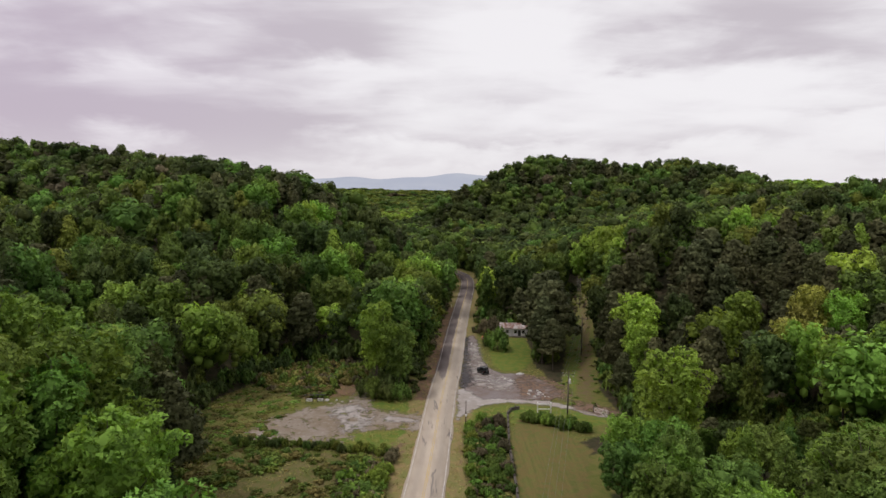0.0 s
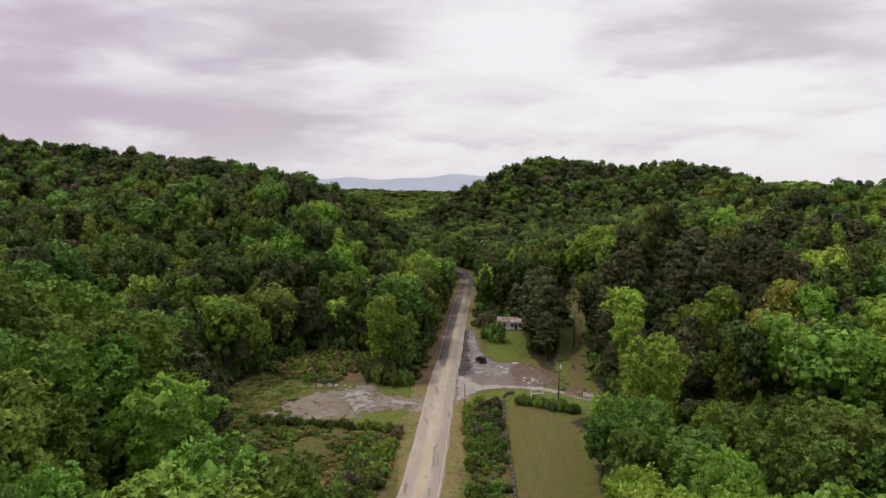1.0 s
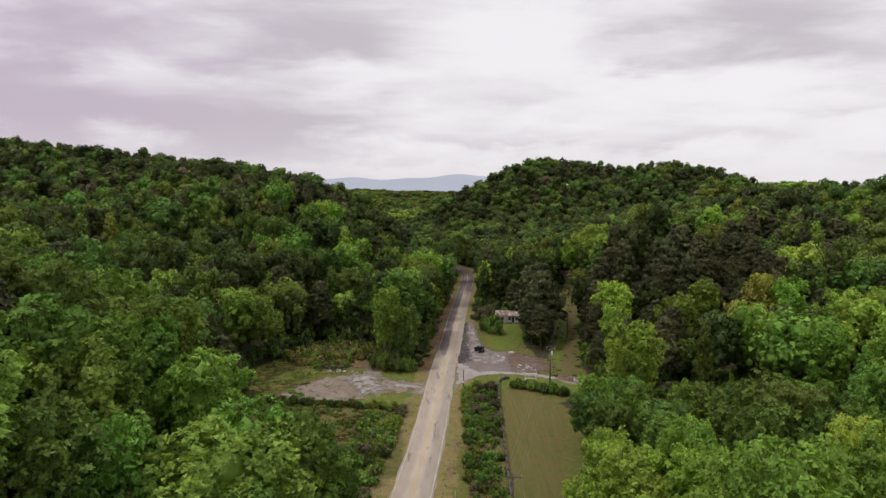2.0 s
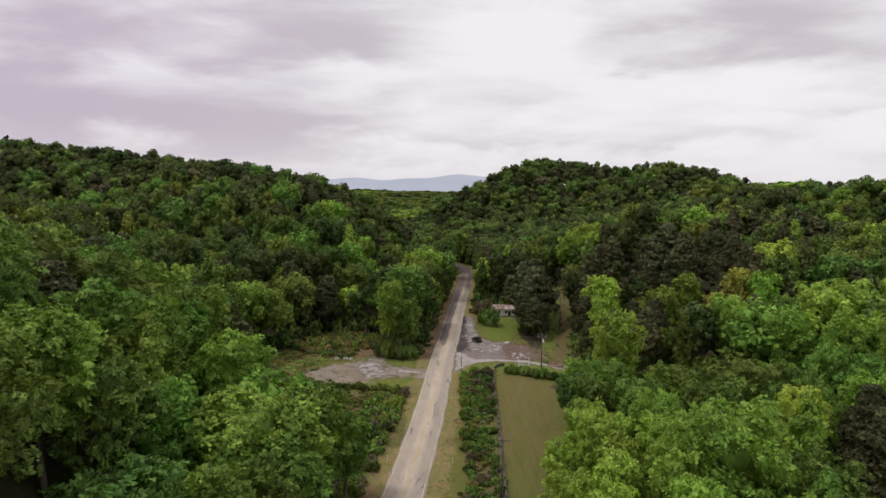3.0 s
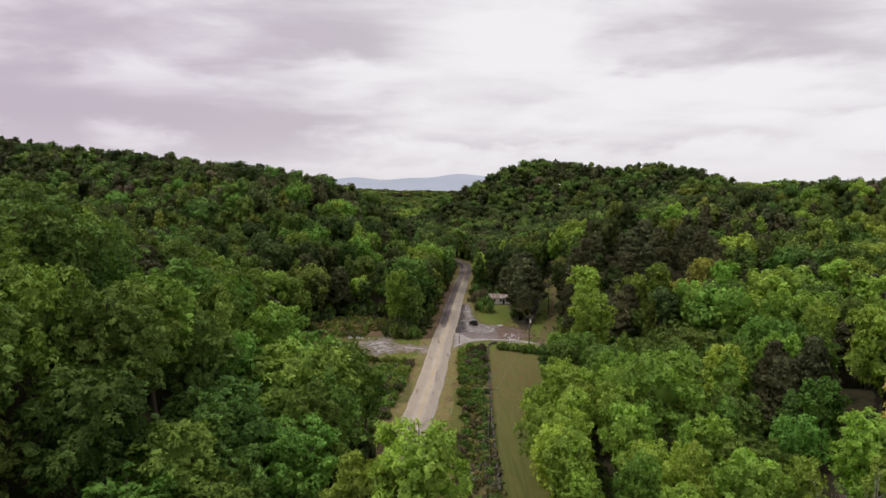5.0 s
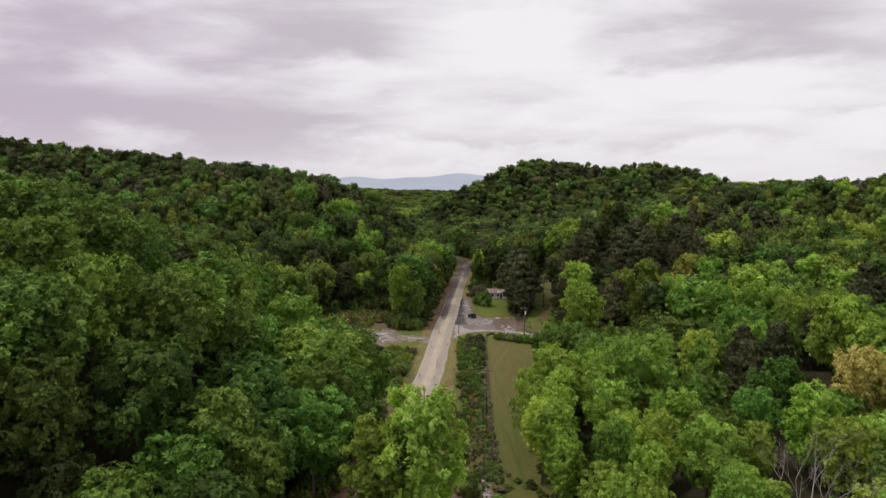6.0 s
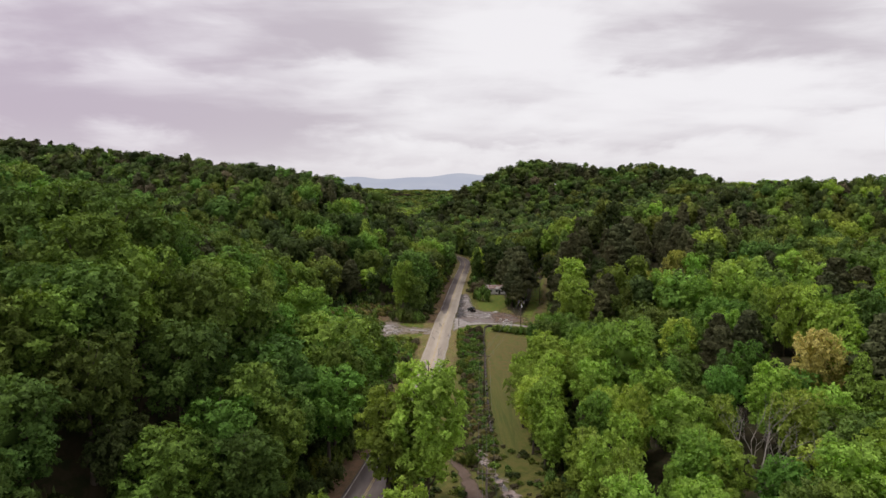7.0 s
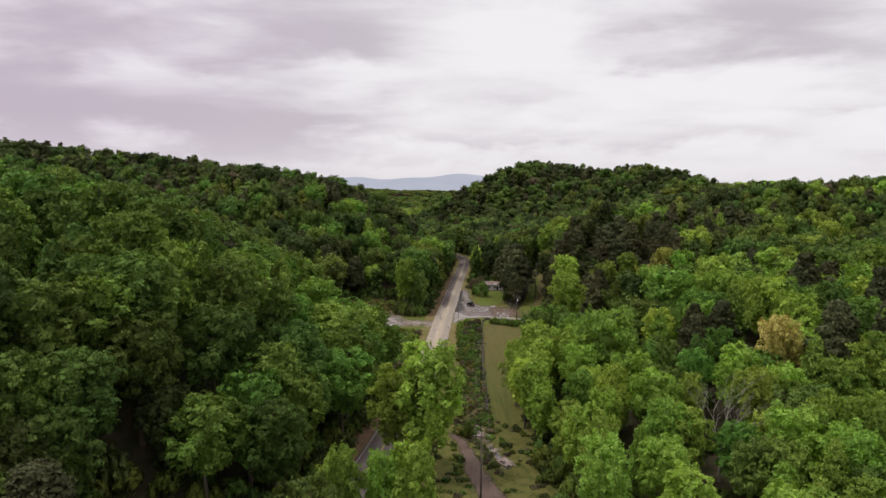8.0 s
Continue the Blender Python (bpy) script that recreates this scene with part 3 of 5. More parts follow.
def patch(name, poly, z, mat, label, category, ragged=0.5, seed=1, kind="structure", cells=0.7, full=1.6):
    """A thin sheet of loose material on the flat valley floor that thins out raggedly towards its outline."""
    line = spline(list(poly) + [poly[0]], 1.0)
    lo, hi = line.min(axis=0) - 1.5, line.max(axis=0) + 1.5
    xs, ys = np.arange(lo[0], hi[0], cells), np.arange(lo[1], hi[1], cells)
    X, Y = np.meshgrid(xs, ys)
    P = np.stack([X, Y], -1).reshape(-1, 1, 2)
    a, d = line[:-1], np.diff(line, axis=0)
    f = np.clip(((P - a) * d).sum(-1) / np.maximum((d * d).sum(-1), 1e-9), 0, 1)
    dist = np.linalg.norm(P - a - f[..., None] * d, axis=-1).min(axis=1).reshape(X.shape)
    dist = np.where(inside(X, Y, [tuple(p) for p in line[:-1]]), dist, -dist)
    ny, nx = X.shape
    ids = np.arange(nx * ny).reshape(ny, nx)
    quads = np.stack([ids[:-1, :-1], ids[:-1, 1:], ids[1:, 1:], ids[1:, :-1]], -1).reshape(-1, 4)
    quads = quads[(dist.reshape(-1)[quads] > -1.2).any(axis=1)]
    used, quads = np.unique(quads, return_inverse=True)
    verts = np.stack([X, Y, np.full(X.shape, z) + 0.02 * wave(X * 9, Y * 9, seed) * 0.3], -1).reshape(-1, 3)[used]
    me = fast_mesh(name, verts, quads.reshape(-1, 4), None, [mat])
    at = me.attributes.new("cover", "FLOAT", "POINT")
    at.data.foreach_set("value", (np.minimum(0.5 + dist.reshape(-1)[used] / (3.2 * ragged + 0.4), full)).astype(np.float32))
    return tagged(new(name, me), label, category, kind=kind)


patch("gravel_turnout", [(-37.6, 119), (-37.0, 124), (-31, 130.5), (-24, 135), (-20, 139), (-19.5, 147), (-17.6, 147), (-16.5, 136), (-13, 131), (-4.2, 128.6),
                         (-4.2, 121.5), (-12, 121.5), (-17, 119), (-20, 114.8), (-30, 113.8), (-35, 115)], 0.035, GRAVEL,
      "grey gravel turnout beside the road with grassy middle", "gravel", 1.0, 2, full=0.85)
patch("gravel_turnout", [(-19.5, 119), (-21, 126), (-24, 131), (-19, 134), (-15, 129), (-16, 121)], 0.042, PALE_GRAVEL, "pale washed patch of gravel on the turnout", "gravel", 1.8, 5, full=0.62)
patch("gravel_turnout", [(-12, 125), (-12, 127.5), (-6, 126.5), (-6, 124.8)], 0.044, PALE_GRAVEL, "pale washed streak of gravel at the turnout mouth", "gravel", 0.6, 6)
patch("gravel_lot", [(3.6, 133), (4.8, 150), (6.6, 180), (8.2, 200), (10.6, 200), (10.6, 180), (11.5, 168), (15, 160), (21, 159), (26, 152), (27.5, 143), (24, 139.5), (15, 138.5), (9, 136)], 0.034, DARK_GRAVEL,
      "damp purplish gravel lot beside the road", "gravel", 0.5, 3)
patch("wet_tarmac", [(4.0, 148), (4.9, 165), (6.9, 196), (8.0, 196), (7.4, 180), (6.9, 165), (7.0, 153), (5.6, 147)], 0.044, WET, "dark wet tarmac strip along the road edge", "pavement", 1.3, 4, full=0.8)
patch("gravel_lot", [(8, 158), (7.6, 172), (8.6, 190), (10, 190), (10.2, 172), (12, 160), (17, 154), (15, 147), (9, 149)], 0.041, PALE_GRAVEL, "pale worn gravel on the damp lot", "gravel", 2.2, 12, full=0.50)
patch("dirt_margin", [(19, 140), (27, 139.5), (30, 146), (27, 154), (21, 158), (18, 152)], 0.042, RED_DIRT, "reddish dirt margin of the gravel lot", "dirt", 2.0, 13, full=0.52)
patch("dirt_margin", [(28, 133), (32, 131), (37, 129), (38.5, 131), (34, 136), (30, 138)], 0.052, RED_DIRT, "reddish dirt beside the gravel lane", "dirt", 1.4, 14, full=0.6)
patch("gravel_apron", [(2.9, 126.5), (3.9, 146), (6.3, 144.5), (8, 140), (12, 139.6), (18, 139), (24, 138), (29, 134.5), (32, 131.5), (36, 129.5), (35.6, 128.0), (31, 129.8), (27, 133.2), (20, 136.4), (13, 137.2), (8.5, 134.6), (5.2, 130.5)], 0.048, PALE_GRAVEL,
      "pale washed gravel lane joining the road", "gravel", 0.6, 7, full=0.95)
patch("dirt_track", [(0.5, 24), (2.3, 18), (3.0, 10), (4.2, 3), (6.0, -5), (9.6, -16), (13, -16), (10.4, -5), (7.8, 3), (6.3, 9), (4.6, 17), (2.2, 24)], 0.035, DIRT, "brown dirt track through the trees", "track", 0.3, 8)

# ---------------- trees ----------------
ICO_V, ICO_F = None, None


def ico():
    global ICO_V, ICO_F
    if ICO_V is None:
        bm = bmesh.new()
        bmesh.ops.create_icosphere(bm, subdivisions=1, radius=1)
        ICO_V = np.array([v.co[:] for v in bm.verts])
        ICO_F = np.array([[v.index for v in f.verts] for f in bm.faces])
        bm.free()
    return ICO_V, ICO_F


OCT_V = np.array([(1, 0, 0), (-1, 0, 0), (0, 1, 0), (0, -1, 0), (0, 0, 1), (0, 0, -1)], float)
OCT_F = np.array([(0, 2, 4), (2, 1, 4), (1, 3, 4), (3, 0, 4), (2, 0, 5), (1, 2, 5), (3, 1, 5), (0, 3, 5)])


def unit(v):
    return v / np.maximum(np.linalg.norm(v, axis=-1, keepdims=True), 1e-9)


def foliage(rng, lobes, flat, count, size, lift=0.25, core=0.80, long=1.0, coarse=False, top=0, ruffle=1.0, spray=0):
    """Leaf clumps over the outside of a crown's lobes, with a dense inner mass. lobes: x, y, z, radius. Returns verts, triangles, normals."""
    c, r = lobes[:, :3], lobes[:, 3]
    squash = np.array([1, 1, flat])
    want = count // spray if spray else count
    k = want * (8 if top else 4)
    pick = rng.choice(len(lobes), k, p=r ** 2 / (r ** 2).sum())
    d = unit(rng.normal(size=(k, 3)) + [0, 0, lift])
    p = c[pick] + d * squash * (r[pick] * (1 + ruffle * rng.uniform(-0.28, 0.22, k)))[:, None]
    gap = np.linalg.norm((p[:, None, :] - c[None]) / squash, axis=2) / r[None]
    gap[np.arange(k), pick] = 9
    fine = gap.min(axis=1) > 0.86
    if top:  # crowns in a closed stand are leafy above and bare below
        fine &= p[:, 2] > c[:, 2].min() + (rng.uniform(0.15, 0.55, k) if top < 2 else rng.uniform(-0.1, 0.3, k)) * np.ptp(c[:, 2])
    keep = np.nonzero(fine)[0][:want]
    p, d = p[keep], d[keep]
    bough = None
    if spray:  # leaves gather in flat sprays with gaps between them
        bough = unit(d / squash * 0.8 + rng.normal(size=d.shape) * 0.38 + [0, 0, 0.5])
        b1 = unit(np.cross(bough, rng.normal(size=d.shape)))
        p, d, bough, b1 = (np.repeat(a, spray, axis=0) for a in (p, d, bough, b1))
        b2 = np.cross(bough, b1)
        out = np.sqrt(rng.uniform(0, 1, len(p))) * size * rng.uniform(1.5, 2.9, len(p))
        turn = rng.uniform(0, 6.283, len(p))
        p = p + b1 * (np.cos(turn) * out)[:, None] + b2 * (np.sin(turn) * out)[:, None] - bough * (out * out * 0.35 / size)[:, None] * 0.4
    m = len(p)
    nrm = unit(bough + rng.normal(size=(m, 3)) * 0.4) if spray else unit(d / squash + rng.normal(size=(m, 3)) * 0.6 * ruffle + [0, 0, 0.35])
    t1 = unit(np.cross(nrm, rng.normal(size=(m, 3))))
    t2 = np.cross(nrm, t1)
    s = size * rng.uniform(0.55, 1.35, m)
    tri = []
    for j in range(3):
        a = j * 2.094 + rng.uniform(-0.45, 0.45, m)
        rad = s * rng.uniform(0.7, 1.25, m)
        tri.append(p + t1 * (np.cos(a) * rad * long)[:, None] + t2 * (np.sin(a) * rad)[:, None])
    verts = np.stack(tri, 1).reshape(-1, 3)
    tris = np.arange(m * 3).reshape(m, 3)
    middle = np.array([c[:, 0].mean(), c[:, 1].mean(), c[:, 2].mean()])
    soft = unit(d * 0.9 + unit((p - middle) / [1, 1, 1.6]) * 0.35 + rng.normal(size=(m, 3)) * 0.38 * ruffle)
    if spray:
        soft = unit(bough + d * 0.35 + rng.normal(size=(m, 3)) * 0.25)
    turned = (nrm * soft).sum(axis=1) < 0
    tris[turned] = tris[turned][:, ::-1]
    soft = np.repeat(soft, 3, axis=0)
    if spray:  # open crowns keep their dense mass in the middle only
        c, r = c[-3:], r[-3:]
    iv, jf = (OCT_V * 1.12, OCT_F) if coarse else ico()
    cv = c[:, None] + iv[None] * squash * (r * core)[:, None, None] * rng.uniform(*((0.55, 1.2) if spray else (0.88, 1.08)), (len(c), len(iv), 1))
    inner = (jf[None] + (np.arange(len(c)) * len(iv))[:, None, None]).reshape(-1, 3) + len(verts)
    cn = np.broadcast_to(unit(iv / squash)[None], (len(c), len(iv), 3)).reshape(-1, 3)
    return np.concatenate([verts, cv.reshape(-1, 3)]), np.concatenate([tris, inner]), np.concatenate([soft, cn])


def round_lobes(rng, H, R, k, low=0.30):
    """A broad, cauliflower-like crown."""
    mid, half = H * (1 + low) / 2, H * (1 - low) / 2
    out = []
    for i in range(k):
        f = (i + 0.5) / k
        z = -0.85 + 1.75 * f
        a = i * 2.4 + rng.uniform(-0.5, 0.5)
        w = math.sqrt(max(0.05, 1 - (z * 0.92) ** 2)) * (1.0 if z > -0.3 else 0.82)
        r = R * rng.uniform(0.75, 1.4) * 1.42 / math.sqrt(k + 4)
        q = rng.uniform(0.55, 1.0)
        out.append((math.cos(a) * w * R * q, math.sin(a) * w * R * q, mid + z * half * 0.84, r))
    out.append((0, 0, mid, R * 0.58))
    out.append((0, 0, mid + half * 0.42, R * 0.50))
    out.append((0, 0, mid - half * 0.42, R * 0.50))
    return np.array(out)


def tall_lobes(rng, H, R, k):
    """A narrow, tall crown that tapers to a soft point."""
    out = []
    for i in range(k):
        f = (i + 0.5) / k
        z = H * (0.16 + 0.80 * f)
        w = (1 - f) ** 0.55 * (0.55 + 0.45 * min(1, f * 4))
        a = i * 2.4 + rng.uniform(-0.6, 0.6)
        r = R * (0.26 + 0.24 * (1 - f)) * rng.uniform(0.8, 1.2) * math.sqrt(20 / k) ** 0.8
        out.append((math.cos(a) * w * R * 0.70, math.sin(a) * w * R * 0.70, z, r))
    for f in (0.3, 0.5, 0.68, 0.82):
        out.append((0, 0, H * f, R * 0.55 * (1.1 - f)))
    return np.array(out)


def pine_lobes(rng, H, R, k):
    """Flat plates of needles in ragged tiers."""
    out = []
    for i in range(k):
        f = (i + 0.5) / k
        z = H * (0.36 + 0.60 * f)
        w = (1 - f) ** 0.7
        a = i * 2.4 + rng.uniform(-0.7, 0.7)
        q = rng.uniform(0.35, 0.8)
        out.append((math.cos(a) * w * R * q, math.sin(a) * w * R * q, z, R * (0.20 + 0.19 * (1 - f)) * rng.uniform(0.75, 1.3)))
    for f in (0.42, 0.55, 0.68, 0.80, 0.92):
        out.append((0, 0, H * f, R * 0.75 * (1.08 - f)))
    return np.array(out)


def tube(points, radii, sides=7):
    """A tapered limb along a line of places. Returns verts, quads."""
    pts = np.array(points, float)
    d = unit(np.gradient(pts, axis=0))
    ref = np.array([0.31, 0.95, 0.05])
    a = unit(np.cross(d, ref))
    b = np.cross(d, a)
    ang = np.linspace(0, 2 * np.pi, sides, endpoint=False)
    ring = a[:, None] * np.cos(ang)[None, :, None] + b[:, None] * np.sin(ang)[None, :, None]
    v = (pts[:, None] + ring * np.array(radii)[:, None, None]).reshape(-1, 3)
    n = len(pts)
    i, j = np.meshgrid(np.arange(n - 1), np.arange(sides), indexing="ij")
    q = np.stack([i * sides + j, i * sides + (j + 1) % sides, (i + 1) * sides + (j + 1) % sides, (i + 1) * sides + j], -1).reshape(-1, 4)
    return v, q


def join(parts):
    vs, qs, at = [], [], 0
    for v, q in parts:
        vs.append(v)
        qs.append(q + at)
        at += len(v)
    return np.concatenate(vs), np.concatenate(qs)


def trunk_mesh(rng, H, lobes, limbs=6, girth=0.018, bark=None):
    """A flared, tapered trunk with limbs that reach into the crown."""
    bow = rng.normal(0, 0.015, 2) * H
    zs = np.array([-0.6, 0.0, 0.25, 1.0, H * 0.25, H * 0.5, H * 0.75, H * 0.93])
    line = np.c_[bow[0] * np.sin(zs / H * 2.6), bow[1] * np.sin(zs / H * 2.1), zs]
    rad = H * girth * np.array([1.7, 1.45, 1.15, 1.0, 0.85, 0.6, 0.34, 0.08])
    parts = [tube(line, rad, 8)]
    order = rng.permutation(len(lobes) - 3)[:limbs]
    for i in order:
        x, y, z, r = lobes[i]
        z0 = max(H * 0.18, z - 0.55 * math.hypot(x, y) - 0.08 * H)
        x0, y0 = np.interp(z0, zs, line[:, 0]), np.interp(z0, zs, line[:, 1])
        pts = [(x0, y0, z0), ((x0 + x) / 2, (y0 + y) / 2, z0 + (z - z0) * 0.4), (x, y, z + r * 0.3)]
        parts.append(tube(pts, [H * girth * 0.42, H * girth * 0.26, 0.03], 5))
    v, q = join(parts)
    me = fast_mesh("trunk", v, q, None, [bark or BARK])
    me.shade_smooth()
    return me


# form: lobes, flattening, lift, clump length
FORMS = {
    "round": (lambda g, k: round_lobes(g, 18.0, 5.3, k), 0.92, 0.25, 1.0),
    "wide": (lambda g, k: round_lobes(g, 17.0, 6.3, k, 0.24), 0.85, 0.3, 1.0),
    "egg": (lambda g, k: round_lobes(g, 19.0, 4.5, k, 0.18), 1.0, 0.2, 1.0),
    "tall": (lambda g, k: tall_lobes(g, 20.0, 4.6, k), 1.15, 0.1, 1.0),
    "pine": (lambda g, k: pine_lobes(g, 18.0, 5.2, k), 0.36, 0.15, 1.5),
}
NATURAL = {"round": 18.0, "wide": 17.0, "egg": 19.0, "tall": 20.0, "pine": 18.0}
# detail: lobes, clumps, clump size
DETAIL = {"close": (60, 17000, 0.215), "near": (50, 9000, 0.26), "middle": (40, 4800, 0.37), "stand": (22, 1300, 0.52), "far": (12, 660, 0.70), "hill": (9, 360, 0.84), "distant": (5, 120, 1.7)}
CORE = {"close": 0.62, "near": 0.62, "middle": 0.66, "stand": 0.60, "far": 0.80, "hill": 0.84, "distant": 0.86}
RUFFLE = {"close": 1.35, "near": 1.3, "middle": 1.15, "stand": 0.8, "far": 0.6, "hill": 0.5, "distant": 0.5}
SPRAY = {"close": 16, "near": 13, "middle": 10}
TEMPLATES = {}


def template(form, detail, variant):
    key = (form, detail, variant)
    if key not in TEMPLATES:
        rng = np.random.default_rng(sum(ord(ch) for ch in form) * 31 + variant * 7 + 5)
        make, flat, lift, long = FORMS[form]
        k, count, size = DETAIL[detail]
        lobes = make(rng, int(k * 1.7) if form == "pine" else k)
        v, t, nrm = foliage(rng, lobes, flat, count, size, lift, CORE.get(detail, 0.68) if form != "pine" else 0.68, long, detail == "distant", {"stand": 1, "far": 1, "hill": 2}.get(detail, 0), RUFFLE.get(detail, 1.0), SPRAY.get(detail, 0) if form != "pine" else 0)
        TEMPLATES[key] = [v, t, nrm, rng, lobes, None, None]
    return TEMPLATES[key]


def tree_meshes(form, detail, variant):
    t = template(form, detail, variant)
    if t[5] is None:
        t[5] = fast_mesh("crown", t[0], None, t[1], [LEAF["mid"]], None, t[2])
        t[6] = trunk_mesh(t[3], NATURAL[form], t[4], 4 if detail == "middle" else 7, 0.014 if form == "pine" else 0.017)
    return t[5], t[6]


WORDS = {"pale": "pale yellow-green", "bright": "bright spring-green", "mid": "fresh green", "fresh": "clear spring-green", "deep": "deep green", "olive": "olive-green", "gold": "pale golden", "tan": "tan-gold", "pine": "dark green", "straw": "dry straw-coloured", "brown": "brownish"}
KIND = {"round": "broadleaf_tree", "wide": "broadleaf_tree", "egg": "broadleaf_tree", "tall": "poplar_tree", "pine": "pine_tree"}
SHAPE = {"round": "rounded tree with {} leafy crown", "wide": "spreading tree with {} leafy crown", "egg": "upright tree with {} leafy crown",
         "tall": "narrow tree with {} tapering crown", "pine": "ragged pine with {} tiers of needles"}


def tree(form, leaf, x, y, tall, wide=1.0, detail="near", variant=0, turn=None, where="in the woods", group="trees of the woods"):
    """A tree of its own: crown and trunk under one root."""
    crown_mesh, stem_mesh = tree_meshes(form, detail, variant)
    s = tall / NATURAL[form]
    root = new(KIND[form])
    turn = random.uniform(0, 360) if turn is None else turn
    root.matrix_world = pose(x, y, ground_at(x, y), random.uniform(-2, 2), random.uniform(-2, 2), turn) @ Matrix.Diagonal((s * wide, s * wide, s, 1))
    tagged(root, SHAPE[form].format(WORDS[leaf]) + " " + where, "tree", group)
    crown, stem = new("crown", crown_mesh), new("trunk", stem_mesh)
    crown.parent = stem.parent = root
    crown.material_slots[0].link = "OBJECT"
    crown.material_slots[0].material = LEAF[leaf]
    return root


PLACED = [(44, 2, 1.2)]  # plan places that are taken: x, y, radius


def free(x, y, r):
    return all((x - a) ** 2 + (y - b) ** 2 > (r + c) ** 2 for a, b, c in PLACED)


# trees that stand out one by one: form, leaf, x, y, height, width
SINGLE = [
    ("egg", "pale", -2.8, 4.5, 25, 0.95), ("egg", "pale", -8.2, 6, 20, 1.05), ("egg", "pale", -4.6, -20, 18.0, 0.75),
    ("egg", "pale", -12.8, -24, 18.5, 0.62), ("egg", "pale", -8.6, -21, 17.0, 0.55), ("egg", "bright", -15.5, 141, 23.5, 0.8), ("wide", "mid", -12.5, 163, 24, 0.95), ("round", "mid", -9.8, 141, 13.5, 0.85),
    ("egg", "bright", 38.5, 104, 22.5, 1.0), ("wide", "gold", 73, 128, 20.5, 0.85), ("round", "gold", 81, 138, 21, 0.7),
    ("round", "bright", 87, 135, 19, 0.8), ("egg", "bright", 44, 143, 19, 0.7), ("round", "bright", 47.5, 154, 23, 0.8),
    ("tall", "olive", 58, 116, 19, 0.6), ("round", "fresh", 28.5, 97, 12.5, 0.9), ("wide", "fresh", 33, 92, 13.5, 0.9),
]
SINGLE_2 = [
    ("round", "mid", 25.5, 88, 12, 1.0), ("round", "pale", 23, 66, 13, 0.85), ("egg", "pale", 16.6, 52, 13, 0.8),
    ("wide", "pale", 15.6, 40, 13.5, 0.8), ("round", "pale", 15.8, 27, 15, 0.85), ("round", "deep", -40, -8, 15, 0.9), ("wide", "bright", 36, 41, 22, 0.9),
    ("round", "fresh", -18, 49, 21.5, 1.0), ("egg", "fresh", -15, 57, 15.5, 0.95), ("round", "fresh", -24, 50, 22, 0.95),
    ("round", "tan", 64.0, 23, 19.5, 0.72), ("round", "bright", -33, 60, 22, 0.95), ("wide", "bright", -38, 70, 18, 0.85),
    ("round", "mid", -48, 1, 21, 1.0), ("wide", "mid", -40, 15, 20, 1.0), ("round", "mid", -45, -6, 20, 1.0), ("round", "mid", -36, 30, 20, 0.9),
    ("wide", "mid", -15.8, -30, 17.2, 0.62), ("round", "mid", -49, -17, 20, 1.1), ("egg", "fresh", -30, -3, 21, 1.05), ("egg", "mid", -56, -11, 22, 1.1), ("egg", "fresh", -24, 3, 19, 0.95), ("round", "mid", -37, 3, 21, 1.0), ("tall", "bright", 43, 108, 9.5, 0.6), ("tall", "bright", 60, 106, 9, 0.6), ("tall", "bright", 52, 104, 8.5, 0.6),
]

SINGLE_3 = [
    ("pine", "pine", 27, 169, 19, 0.9), ("pine", "pine", 30.5, 173, 23, 1.0), ("pine", "pine", 33, 179, 22, 0.95), ("pine", "pine", 28.2, 179, 24, 1.0),
    ("pine", "pine", 31.2, 186, 24, 1.05), ("pine", "pine", 30, 194, 22, 1.0), ("pine", "pine", 33.0, 190, 22, 1.0), ("pine", "pine", 28.8, 163, 14, 0.9),
    ("pine", "pine", 34.5, 198, 21, 0.9), ("pine", "pine", 41.5, 149, 17, 0.8), ("pine", "pine", 45.5, 166, 20, 0.9), ("pine", "pine", 49.5, 180, 20, 0.9), ("pine", "pine", 39.5, 137, 12, 0.8), ("wide", "mid", -29, 77, 5, 0.5),
]


def in_forest(x, y):
    """Where the woods grow, in plan."""
    rx = np.interp(y, ROAD_LINE[:, 1], ROAD_LINE[:, 0])
    if y < 395 and abs(x - rx) < (5.4 if y < 46 else 6.8 if y < 60 else 9.0 if y < 150 else 7.6):
        return False
    if y < 76 and -13 < x < np.interp(y, [-45, 0, 24, 50, 76], [19, 16.5, 16.5, 19, 24]):
        return False
    if (y < -11 and -42 < x < 2) or (25 < x < 37 and 150 < y < 166):
        return False
    if 54 < y < 94 and -38 < x < 0:
        return False
    for poly in (LEFT_OPEN, RIGHT_LOT, MOWN, LAWN, CUT_WIDE, DITCH, ORANGE_BANK, HOUSE_YARD):
        if inside(x, y, poly):
            return False
    if 76 <= y < 125 and -14 < x < np.interp(y, [76, 98, 112, 125], [24, 29, 32, 36]):
        return False
    return True


def behind_ridge(x, y):
    """The far sides of the two hills."""
    if x < -60 and y > np.interp(x, [-400, -360, -280, -200, -140, -60], [445, 445, 440, 405, 375, 350]):
        return y < 640
    return x > 40 and y < 590 and y > np.interp(x, [40, 120, 160, 180, 260, 300, 340], [640, 565, 550, 495, 445, 315, 265])


PINE_PATCHES = [(62, 150, 26), (80, 165, 28), (104, 172, 15), (31, 212, 9), (27, 186, 6), (48, 138, 12), (100, 122, 8), (125, 215, 30), (-70, 165, 12),
                (-110, 240, 14), (58, 42, 8), (88, 62, 9), (-45, 176, 10), (30, 190, 8), (200, 300, 40), (-60, 270, 20)]


